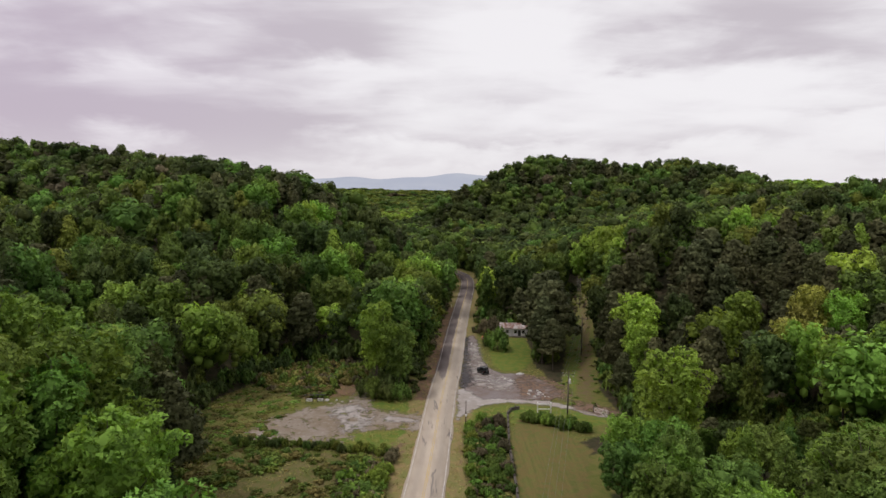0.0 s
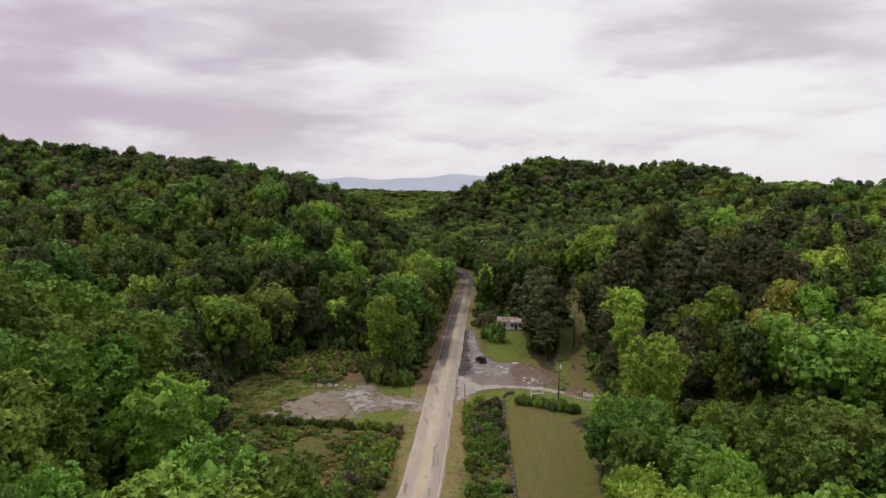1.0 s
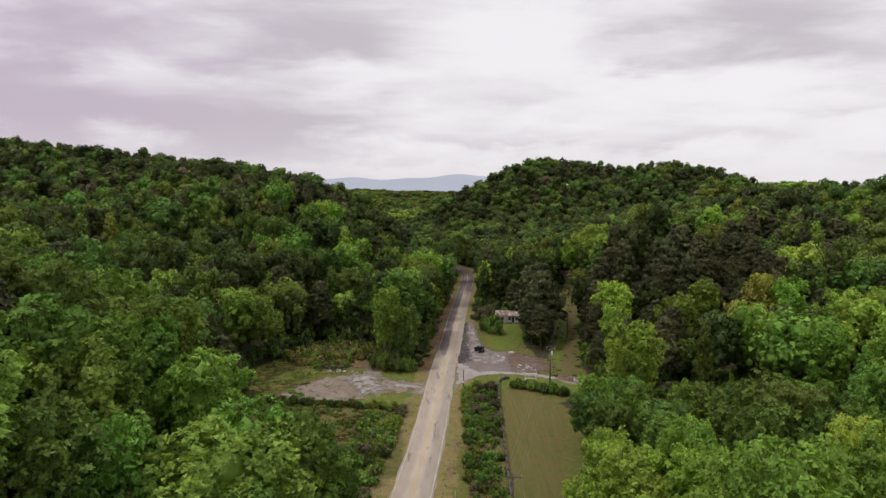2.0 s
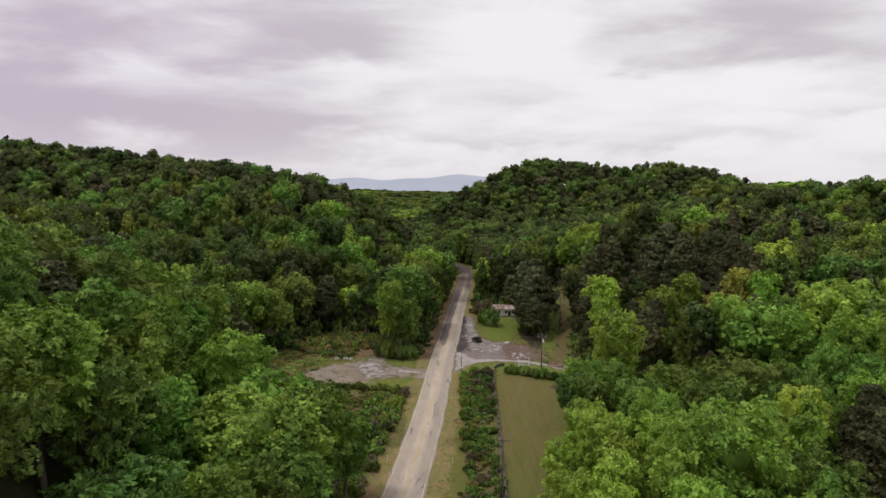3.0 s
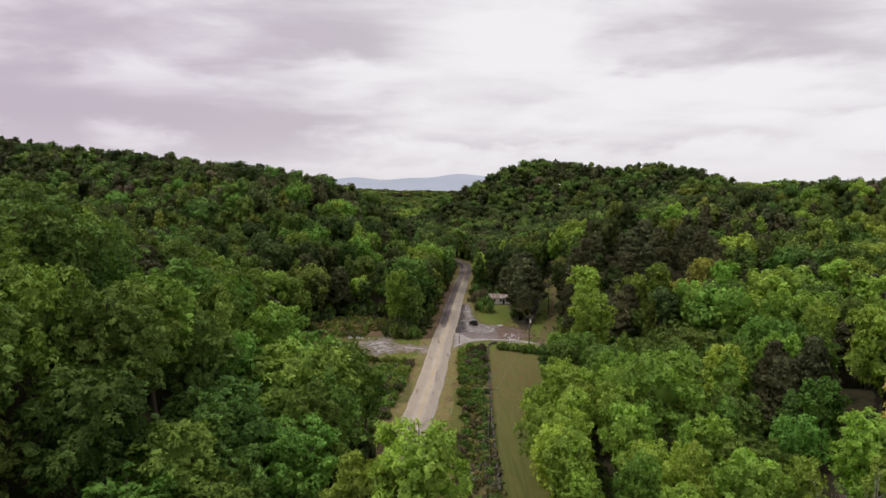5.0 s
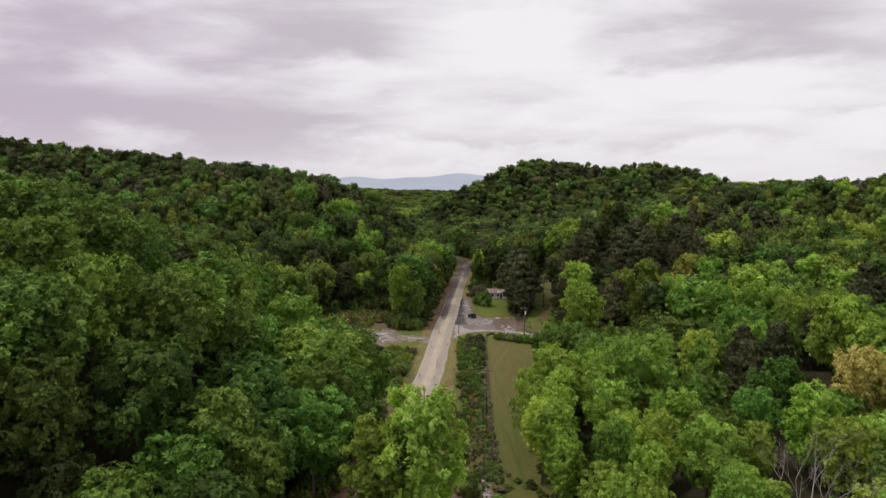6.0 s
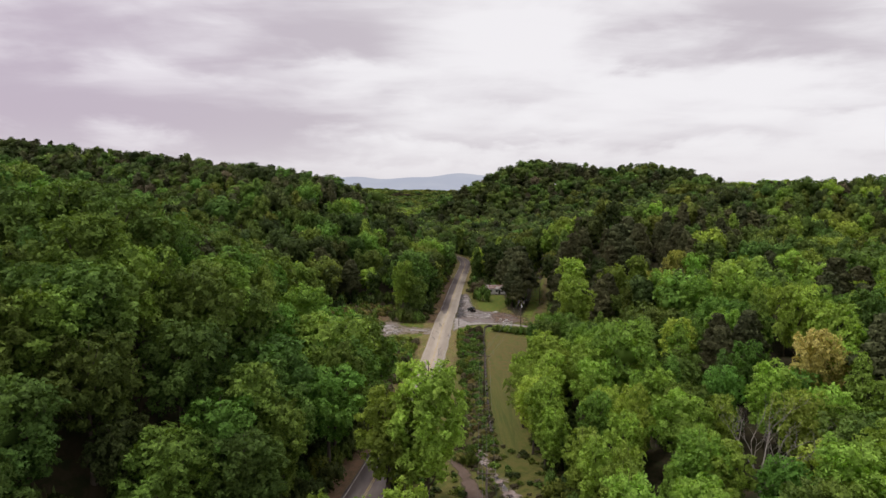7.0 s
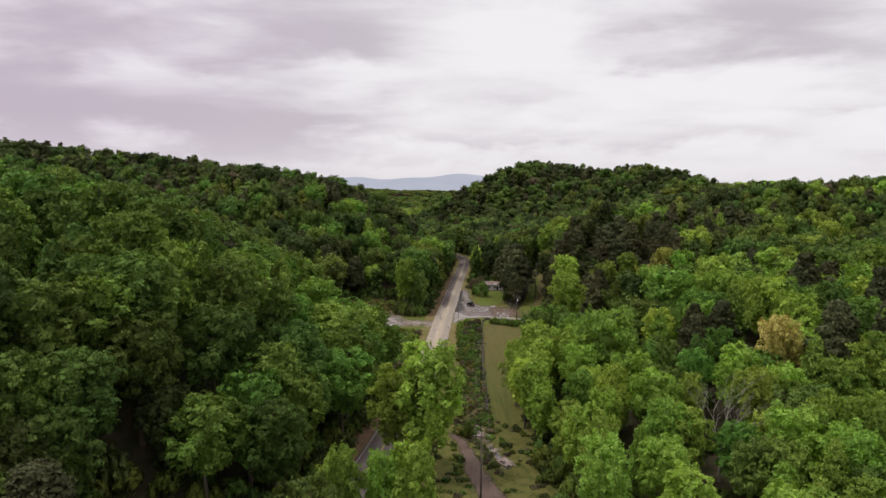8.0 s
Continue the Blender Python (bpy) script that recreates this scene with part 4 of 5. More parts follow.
def species(rng, x, y):
    if 13 < x < 27 and y < 125:
        return "egg", (("pale", "pale", "bright") if y < 62 else ("mid", "fresh", "bright"))[int(rng.integers(0, 3))]
    for a, b, r in PINE_PATCHES:
        if math.hypot(x - a, y - b) < r * rng.uniform(0.7, 1.15) and rng.random() < 0.8:
            return "pine", "pine"
    if 44 < x < 92 and 111 < y < 165 and rng.random() < 0.55:
        return "pine", "pine"
    w = float(wave(x * 2.2, y * 2.2, 7.0))
    u = rng.random() + 0.25 * w
    if 13 < x < 62 and y < 70:
        u = 0.42 + (u - 0.42) * 1.3 + (0.26 if x > 38 and y > 52 else 0.34)
    elif x > 13 and y < 140:
        u += 0.14 if x < 38 else 0.26 if y < 72 else -0.08
    elif x < -13 and y < 60:
        u = min(u - 0.03, 0.74)
    elif x < -13 and y < 80:
        u += 0.02
    elif y > 260:
        u -= 0.34 if x < 0 else 0.26
    elif x < -35:
        u -= 0.04 if y < 112 else 0.08 if x > -70 else 0.28
    if y > 90 and rng.random() < 0.012:
        return "round", "brown"
    leaf = "deep" if u < 0.24 else "mid" if u < 0.58 else "olive" if u < 0.76 else "bright" if u < 1.22 else "gold"
    if x < -13 and y < 112:
        leaf = "deep" if u < 0.06 and x < -26 else "mid" if u < 0.30 else "fresh"
    if leaf == "gold" and y < 72 and u < 1.5:
        leaf = "bright"
    if x < -13 and y < 12:
        leaf = "deep" if u < 0.08 else "mid" if u < 0.40 else "fresh"
    if leaf == "olive" and 13 < x < 66 and y < 112:
        leaf = "fresh"
    if 330 < y < 640 and leaf in ("bright", "gold"):
        leaf = "mid"
    if x < -45 and y <= 85 and rng.random() < 0.55:
        leaf = "mid"
    if x < -55 and 85 < y < 290:
        leaf = ("mid", "mid", "deep", "olive", "deep", "fresh")[int(rng.integers(0, 6))]
    elif -80 < x < -14 and 112 < y < 215:
        leaf = ("fresh", "bright", "fresh", "mid", "olive", "deep", "mid")[int(rng.integers(0, 7))]
    if (30 < x < 150 and 455 < y < 640) or (x < -90 and 290 < y < 640):
        dark = rng.random()
        if dark < 0.22:
            return "pine", "pine"
        leaf = "deep" if dark < 0.72 else "mid"
    if -75 < x < -14 and 265 < y < 345 or (x < 30 and 455 < y < 560):
        leaf = "deep" if rng.random() < 0.7 else "mid"
    # valley woods up to y 1300: sunlit look put into a lighter leaf colour
    if y > 640:
        leaf = ("olive" if u < 0.2 else "mid") if y > 1300 else "bright" if u > -0.12 else "olive"
    if leaf in ("bright", "gold") and 13 < x < 60 and y < 100 and rng.random() < (0.85 if x < 38 and y < 75 else 0.6):
        leaf = "pale"
    if 13 < x < 70 and 62 < y < 100:
        leaf = ("mid", "fresh", "fresh", "mid", "bright")[int(rng.integers(0, 5))]
    elif 13 < x < 40 and y < 80:
        leaf = ("pale", "pale", "pale", "pale", "bright", "bright")[int(rng.integers(0, 6))]
    elif 40 <= x < 140 and y < (98 if x < 70 else 128):
        leaf = ("bright", "bright", "bright", "fresh", "fresh", "mid", "pale")[int(rng.integers(0, 7))]
        if rng.random() < 0.08:
            return "pine", "pine"
    form = ("round", "wide", "egg", "egg", "round", "tall")[int(rng.integers(0, 6))]
    if rng.random() < 0.06 and (y > 125 or x < -40 or x > 75):
        return "pine", "pine"
    return form, leaf


def plant_woods():
    rng = np.random.default_rng(11)
    for rows, group in ((SINGLE, "trees by the road"), (SINGLE_2, "trees by the road"), (SINGLE_3, "trees by the road")):
        for form, leaf, x, y, tall, wide in rows:
            tree(form, leaf, x, y, tall, wide, "close" if y < 16 and x < 3 else "near" if y < 150 else "middle", int(rng.integers(0, 3)), None, "by the woods", group)
            PLACED.append((x, y, 2.6 * wide * tall / 18))
    heaps = {"woods": [], "far_woods": []}
    found = []
    rows = [(-45, 112, 7.6, "near"), (112, 175, 7.7, "middle"), (175, 300, 8.0, "far"), (300, 640, 9.6, "hill"), (640, 1040, 11.5, "valley"), (1040, 1700, 17, "distant"), (1700, 2700, 30, "distant"), (820, 1300, 19, "ridge")]
    for y0, y1, gap, detail in rows:
        y = y0
        while y < y1:
            lo, hi = -0.74 * (y + 96) - 22, 0.74 * (y + 96) + 22
            if detail == "distant":
                lo, hi = -0.24 * y, 0.08 * y
            elif detail == "valley":
                lo, hi = -0.24 * y, 0.05 * y
            elif detail == "ridge":
                lo, hi = 330, 0.74 * y
            x = lo
            while x < hi:
                px, py = x + rng.uniform(-0.42, 0.42) * gap, y + rng.uniform(-0.42, 0.42) * gap
                x += gap
                if not in_forest(px, py) or not free(px, py, gap * 0.36):
                    continue
                if detail == "hill" and px > 60 and py > 600 and px < 330:
                    continue
                form, leaf = species(rng, px, py)
                d = {"valley": "hill", "ridge": "distant"}.get(detail, detail)
                d = "middle" if d == "near" and abs(px) > 90 else d
                if d == "middle" and abs(px) > 118:
                    d = "far"
                if d == "far" and ((abs(px) < 75 and py < 260) or py < 200):
                    d = "stand"
                if behind_ridge(px, py):
                    d = "distant"
                tall = rng.uniform(13.0, 23.0)
                if detail == "hill":
                    tall = rng.uniform(17.5, 22.5)
                if 13 < px < 66 and py < 120:
                    cap = 46.0 - 0.354 * py - ground_at(px, py)
                    tall = rng.uniform(0.78, 1.0) * min(18.5, max(4.0, cap)) if py > 25 else rng.uniform(13.0, 18.0)
                if px < -16 and py < 72:
                    tall = rng.uniform(17, 23)
                wide = rng.uniform(0.76, 1.06) * gap / 7.7 * min(1.5, max(1.0, 15 / tall))
                if px < -13 and py < 85:
                    wide *= 1.14
                wide *= {"near": 0.96, "middle": 0.92, "far": 0.88, "hill": 0.94, "valley": 0.92}.get(detail, 1.15)
                found.append((math.hypot(px, py + 25), form, leaf, px, py, tall, wide, d, int(rng.integers(0, 4)), rng.uniform(0, 6.28)))
            y += gap
    found.sort()
    room = {"broadleaf_tree": 270, "poplar_tree": 90, "pine_tree": 110}
    for away, form, leaf, x, y, tall, wide, d, variant, turn in found:
        if d in ("near", "middle") and room[KIND[form]] > 0:
            room[KIND[form]] -= 1
            tree(form, leaf, x, y, tall, wide, "close" if away < 76 and x < 0 else d, variant, math.degrees(turn))
        else:
            d = "stand" if d in ("near", "middle") else d
            heaps["far_woods" if d == "distant" else "woods"].append((form, leaf, x, y, tall, wide, d, variant, turn))
    names = list(LEAF)
    for heap, rows in heaps.items():
        vs, ts, ns, mt, tn, at = [], [], [], [], [], 0
        for form, leaf, x, y, tall, wide, lod, variant, turn in rows:
            v, t, nrm = template(form, lod, variant)[:3]
            s = tall / NATURAL[form]
            c, n = math.cos(turn), math.sin(turn)
            vs.append(np.stack([(v[:, 0] * c - v[:, 1] * n) * s * wide + x, (v[:, 0] * n + v[:, 1] * c) * s * wide + y, v[:, 2] * s + ground_at(x, y)], 1))
            ns.append(np.stack([nrm[:, 0] * c - nrm[:, 1] * n, nrm[:, 0] * n + nrm[:, 1] * c, nrm[:, 2]], 1))
            ts.append(t + at)
            mt.append(np.full(len(t), names.index(leaf)))
            tn.append(np.full(len(v), (x * 0.737 + y * 0.291) % 1.0))
            at += len(v)
        me = fast_mesh(heap, np.concatenate(vs), None, np.concatenate(ts), [LEAF[k] for k in names], np.concatenate(mt), np.concatenate(ns), np.concatenate(tn))
        tagged(new(heap, me), "dense mixed woods covering the hills in spring leaf", "woods", kind="stuff")


plant_woods()


def build_mountains():
    """The range on the horizon, haze painted into its blue: a long ridge with a swelling top line."""
    xs = np.linspace(-3200, 3200, 200)
    top = 118 + 26 * np.sin(xs * 0.0021 + 1.2) + 14 * np.sin(xs * 0.0063 + 0.4) + 5 * np.sin(xs * 0.017)
    top = top * np.exp(-((xs + 350) / 1500) ** 4)
    rows = [(4300, np.full(200, -60.0)), (4450, top * 0.45 + 20), (4650, top), (4900, np.full(200, -60.0))]
    v = np.concatenate([np.c_[xs, np.full(200, y), z] for y, z in rows])
    i, j = np.meshgrid(np.arange(3), np.arange(199), indexing="ij")
    q = np.stack([i * 200 + j, i * 200 + j + 1, (i + 1) * 200 + j + 1, (i + 1) * 200 + j], -1).reshape(-1, 4)
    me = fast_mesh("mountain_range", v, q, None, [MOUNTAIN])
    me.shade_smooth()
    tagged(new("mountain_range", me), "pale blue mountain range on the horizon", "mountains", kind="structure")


build_mountains()

# ---------------- helpers for built things ----------------


def part(name, bm, mat, parent=None, label="", smooth=False):
    """Links a bmesh as one mesh object under a thing or a part."""
    me = bpy.data.meshes.new(name)
    bmesh.ops.recalc_face_normals(bm, faces=bm.faces[:])
    bm.to_mesh(me)
    bm.free()
    me.materials.append(mat)
    if smooth:
        me.shade_smooth()
    ob = new(name, me)
    ob.parent = parent
    if label:
        tagged(ob, label)
    return ob


def box(size, at=(0, 0, 0), bevel=0.0, turn=(0, 0, 0), bm=None):
    """A box with its centre at a place, its edges broken by a bevel."""
    bm = bm or bmesh.new()
    made = bmesh.ops.create_cube(bm, size=1, matrix=pose(*at, *turn) @ Matrix.Diagonal((*size, 1)))
    if bevel:
        edges = list({e for v in made["verts"] for e in v.link_edges})
        bmesh.ops.bevel(bm, geom=edges, offset=bevel, segments=2, affect="EDGES", profile=0.7)
    return bm


def rod(a, b, r1, r2=None, sides=10, bm=None):
    """A round bar between two places."""
    bm = bm or bmesh.new()
    a, b = Vector(a), Vector(b)
    m = Matrix.Translation((a + b) / 2) @ (b - a).to_track_quat("Z", "Y").to_matrix().to_4x4()
    bmesh.ops.create_cone(bm, cap_ends=True, segments=sides, radius1=r1, radius2=r1 if r2 is None else r2, depth=(b - a).length, matrix=m)
    return bm


def thing(name, x, y, turn, label, category, group="", z=None):
    root = new(name)
    root.matrix_world = pose(x, y, ground_at(x, y) if z is None else z, 0, 0, turn)
    return tagged(root, label, category, group)


# ---------------- power line ----------------
POLES = [(5.2, -4.0, 11.3, "plain"), (8.8, 57.0, 10.6, "plain"), (25.2, 125.0, 10.9, "transformer"), (39.0, 175.0, 11.0, "plain"), (47.5, 217.0, 10.5, "double")]


def utility_pole(x, y, tall, kind, turn):
    root = thing("utility_pole", x, y, turn, "weathered wooden utility pole with crossarm and insulators" + (" and grey transformer" if kind == "transformer" else ""), "utility pole", "poles of the power line")
    part("pole", rod((0, 0, -0.4), (0, 0, tall), 0.17, 0.11, 12), POLE_WOOD, root, smooth=True)
    arms = [tall - 0.55] + ([tall - 1.7] if kind == "double" else [])
    for z in arms:
        arm = part("crossarm", box((2.5, 0.10, 0.13), (0, -0.16, z), 0.012), POLE_WOOD, root)
        for side in (-1, 1):
            part("brace", rod((side * 0.75, -0.2, z - 0.06), (0, -0.17, z - 0.7), 0.018, None, 6), GALVANISED, root, "grey steel brace")
        for k in (-1.12, -0.55, 1.12):
            bm = rod((k, -0.16, z + 0.06), (k, -0.16, z + 0.16), 0.02, None, 6)
            rod((k, -0.16, z + 0.15), (k, -0.16, z + 0.24), 0.055, 0.07, 10, bm)
            rod((k, -0.16, z + 0.24), (k, -0.16, z + 0.32), 0.05, 0.03, 10, bm)
            part("insulator", bm, PORCELAIN, arm, "pale glazed insulator")
    if kind == "transformer":
        bm = rod((0.30, -0.28, tall - 2.45), (0.30, -0.28, tall - 1.65), 0.20, None, 16)
        rod((0.30, -0.28, tall - 1.65), (0.30, -0.28, tall - 1.55), 0.22, 0.16, 16, bm)
        rod((0.30, -0.28, tall - 1.55), (0.30, -0.28, tall - 1.30), 0.05, 0.03, 8, bm)
        part("transformer", bm, WHITE_PAINT, root, "pale grey transformer can")
        for k in (-0.9, 0.9):
            bm = rod((k, -0.2, tall - 0.75), (k, -0.26, tall - 1.1), 0.06, 0.05, 8)
            part("fuse_cutout", bm, PORCELAIN, root, "white fuse cutout")
    return root


def line_turn(i):
    a, b = POLES[max(i - 1, 0)], POLES[min(i + 1, len(POLES) - 1)]
    return math.degrees(math.atan2(b[1] - a[1], b[0] - a[0])) - 90


def build_power_line():
    roots = [utility_pole(x, y, tall, kind, line_turn(i)) for i, (x, y, tall, kind) in enumerate(POLES)]
    line = tagged(new("power_line"), "sagging overhead wires strung between wooden poles", "wires")
    ends = []
    for i, (x, y, tall, kind) in enumerate(POLES):
        z0 = ground_at(x, y)
        m = pose(x, y, z0, 0, 0, line_turn(i))
        ends.append([m @ Vector(p) for p in ((-1.12, -0.16, tall - 0.22), (-0.55, -0.16, tall - 0.22), (1.12, -0.16, tall - 0.22), (0.15, 0, tall - 2.3))])
    first = [p + Vector((-3.5, -62, 0.3)) for p in ends[0]]
    ends = [first] + ends
    for a_row, b_row in zip(ends, ends[1:]):
        for a, b in zip(a_row, b_row):
            pts = [a.lerp(b, k / 14) - Vector((0, 0, 1.3 * 4 * (k / 14) * (1 - k / 14))) for k in range(15)]
            v, q = tube([tuple(p) for p in pts], [0.016] * 15, 4)
            ob = new("wire", fast_mesh("wire", v, q, None, [WIRE]))
            ob.parent = line


build_power_line()


def short_pole():
    root = thing("service_pole", 4.5, 124.0, 10, "short dark wooden service pole with white meter box", "pole")
    part("pole", rod((0, 0, -0.3), (0, 0, 4.9), 0.12, 0.09, 10), POLE_WOOD, root, smooth=True)
    part("meter_box", box((0.30, 0.18, 0.42), (0, -0.18, 1.9), 0.03), WHITE_PAINT, root, "white metal meter box")
    part("step_bracket", box((0.5, 0.07, 0.07), (0, 0, 4.4), 0.01), POLE_WOOD, root)
    part("conduit", rod((0.1, -0.08, 0.0), (0.1, -0.08, 1.7), 0.025, None, 6), GALVANISED, root, "grey conduit")


short_pole()


# ---------------- house ----------------


def build_house():
    root = thing("house", 23.2, 203.6, -3, "small white clapboard house with rusty metal roof", "house")
    L, W, H = 8.6, 5.2, 2.6
    wall = part("wall", box((L, W, H), (0, 0, H / 2), 0.02), WHITE_PAINT, root)
    for k in range(11):
        bm = box((L + 0.03, 0.03, 0.205), (0, -W / 2 - 0.012, 0.16 + k * 0.225), 0.0, (3, 0, 0))
        part("clapboard", bm, WHITE_PAINT, wall)
    # gable roof with overhang and standing seams
    for side, name in ((-1, "roof"), (1, "roof")):
        run, rise = W / 2 + 0.45, 1.25
        slope = math.degrees(math.atan2(rise, run))
        length = math.hypot(run, rise)
        roof = part(name, box((L + 0.8, length, 0.09), (0, side * run / 2, H + rise / 2 + 0.05), 0.015, (-side * slope, 0, 0)), RUST_ROOF, root, "rusted sheet-metal roof")
        for k in range(12):
            x = -L / 2 - 0.3 + k * (L + 0.6) / 11
            part("seam", box((0.05, length - 0.04, 0.05), (x, side * run / 2, H + rise / 2 + 0.115), 0.0, (-side * slope, 0, 0)), RUST_ROOF, roof)
    bm = bmesh.new()
    for x in (-L / 2, L / 2 - 0.1):
        tri = [bm.verts.new(v) for v in ((x, -W / 2, H), (x, W / 2, H), (x, 0, H + 1.12))]
        tri2 = [bm.verts.new((v.co.x + 0.1, v.co.y, v.co.z)) for v in tri]
        bm.faces.new(tri)
        bm.faces.new(tri2)
        for i in range(3):
            bm.faces.new((tri[i], tri[(i + 1) % 3], tri2[(i + 1) % 3], tri2[i]))
    part("gable", bm, WHITE_PAINT, root)
    for x in (-2.2, 0.4, 2.9):
        win = part("window", box((0.95, 0.10, 1.05), (x, -W / 2 - 0.02, 1.55), 0.01), GLASS, root, "dark window with white frame")
        for dx, dz, sx, sz in ((-0.5, 0, 0.09, 1.22), (0.5, 0, 0.09, 1.22), (0, 0.57, 1.1, 0.09), (0, -0.57, 1.2, 0.10), (0, 0, 0.95, 0.05)):
            part("frame", box((sx, 0.08, sz), (x + dx, -W / 2 - 0.065, 1.55 + dz), 0.008), WHITE_PAINT, win)
    door = part("door", box((0.95, 0.10, 2.05), (1.65, -W / 2 - 0.03, 1.12), 0.01), DARK_METAL, root, "dark open front door")
    part("handle", rod((1.3, -W / 2 - 0.11, 1.1), (1.3, -W / 2 - 0.11, 1.2), 0.02, None, 6), GALVANISED, door)
    # porch
    porch = part("porch", box((4.4, 1.5, 0.25), (1.9, -W / 2 - 0.75, 0.12), 0.02), OLD_WOOD, root, "grey timber porch deck")
    part("chimney", box((0.5, 0.5, 1.5), (-2.4, 0.5, H + 1.3), 0.03), OLD_WOOD, root, "weathered chimney")


build_house()


# ---------------- parked vehicle ----------------


def build_car():
    root = thing("offroad_car", 10.3, 159.6, 28, "small black off-road car parked on gravel", "car", z=0.035)
    body = bmesh.new()
    box((1.62, 3.3, 0.55), (0, 0, 0.78), 0.10, bm=body)
    box((1.5, 1.0, 0.20), (0, 1.12, 1.08), 0.07, bm=body)
    part("body", body, CAR_PAINT, root)
    cab = bmesh.new()
    box((1.48, 1.75, 0.08), (0, -0.55, 1.74), 0.03, bm=cab)
    for sx in (-0.70, 0.70):
        for y0, y1 in ((0.55, 0.32), (-0.45, -0.45), (-1.38, -1.36)):
            rod((sx, y0, 1.0), (sx * 0.97, y1, 1.72), 0.05, None, 6, cab)
    part("roof", cab, CAR_PAINT, root)
    part("windscreen", box((1.34, 0.03, 0.66), (0, 0.43, 1.37), 0.0, (-18, 0, 0)), GLASS, root, "dark windscreen")
    part("rear_window", box((1.30, 0.03, 0.55), (0, -1.40, 1.38)), GLASS, root, "dark rear window")
    for sx in (-1, 1):
        part("side_window", box((0.03, 0.78, 0.55), (sx * 0.70, -0.02, 1.38)), GLASS, root)
        part("fender", box((0.24, 0.92, 0.10), (sx * 0.80, 1.05, 0.98), 0.04), RUBBER, root)
        part("fender", box((0.24, 0.92, 0.10), (sx * 0.80, -1.05, 0.98), 0.04), RUBBER, root)
        part("headlight", rod((sx * 0.52, 1.62, 0.92), (sx * 0.52, 1.70, 0.92), 0.11, None, 12), GLASS, root, "round headlight")
        part("tail_light", box((0.14, 0.05, 0.22), (sx * 0.68, -1.66, 0.92), 0.02), RED_LAMP, root, "red tail light")
        for y in (1.05, -1.05):
            wheel = part("wheel", rod((sx * 0.66, y, 0.38), (sx * 0.92, y, 0.38), 0.38, None, 20), RUBBER, root)
            part("rim", rod((sx * 0.90, y, 0.38), (sx * 0.935, y, 0.38), 0.20, None, 12), GALVANISED, wheel, "steel rim")
    spare = part("spare_wheel", rod((0, -1.66, 1.02), (0, -1.88, 1.02), 0.36, None, 20), RUBBER, root, "spare wheel on the tailgate")
    part("rim", rod((0, -1.87, 1.02), (0, -1.90, 1.02), 0.18, None, 12), GALVANISED, spare)
    part("bumper", box((1.6, 0.16, 0.18), (0, 1.74, 0.58), 0.03), DARK_METAL, root)
    part("bumper", box((1.6, 0.14, 0.16), (0, -1.72, 0.55), 0.03), DARK_METAL, root)


build_car()


# ---------------- small things round the lots ----------------


def sign_frame():
    root = thing("timber_frame", 21.4, 130.6, 2, "pale timber sign frame with two rails in grass", "frame")
    for x in (-1.4, 1.4):
        part("post", box((0.20, 0.20, 2.6), (x, 0, 1.1), 0.012), WHITE_PAINT, root)
    for z in (2.05, 1.0):
        part("rail", box((2.7, 0.12, 0.19), (0, -0.16, z), 0.01), WHITE_PAINT, root)


def field_gate():
    root = thing("field_gate", 33.4, 130.2, -42, "white tubular metal field gate beside the lane", "gate")
    for x in (-1.8, 1.8):
        part("post", rod((x, 0, -0.3), (x, 0, 1.45), 0.08, None, 8), OLD_WOOD, root, "grey timber gate post")
    leaf = part("gate_frame", rod((-1.65, 0, 0.25), (-1.65, 0, 1.25), 0.03, None, 8, rod((1.65, 0, 0.25), (1.65, 0, 1.25), 0.03, None, 8)), WHITE_PAINT, root)
    for k in range(5):
        part("bar", rod((-1.65, 0, 0.27 + k * 0.24), (1.65, 0, 0.27 + k * 0.24), 0.025, None, 8), WHITE_PAINT, leaf)
    part("brace", rod((-1.6, 0.03, 0.3), (1.6, 0.03, 1.22), 0.02, None, 6), WHITE_PAINT, leaf)


def retaining_wall():
    """A low grey wall of stacked old timbers along the ditch."""
    root = tagged(new("timber_wall"), "long low wall of stacked grey timbers along the ditch", "wall")
    rng = random.Random(4)
    pts = [(8.9, 36.0), (9.3, 50.0), (10.4, 75.0), (11.4, 95.0), (12.1, 113.0), (12.9, 122.0), (13.5, 129.5), (14.6, 132.2), (16.4, 133.0)]
    for (ax, ay), (bx, by) in zip(pts, pts[1:]):
        n = max(1, round(math.hypot(bx - ax, by - ay) / 3.0))
        ang = math.degrees(math.atan2(by - ay, bx - ax))
        for i in range(n):
            f = (i + 0.5) / n
            x, y = ax + (bx - ax) * f, ay + (by - ay) * f
            length = math.hypot(bx - ax, by - ay) / n
            for course in range(3):
                bm = box((length - 0.04, 0.34, 0.27), (x + rng.uniform(-0.03, 0.03), y, 0.10 + course * 0.285 - 0.12), 0.03, (0, rng.uniform(-1, 1), ang + rng.uniform(-1, 1)))
                part("timber", bm, OLD_WOOD, root)
            part("post", box((0.2, 0.2, 1.25), (x, y - 0.02, 0.42), 0.02, (0, 0, ang)), OLD_WOOD, root)


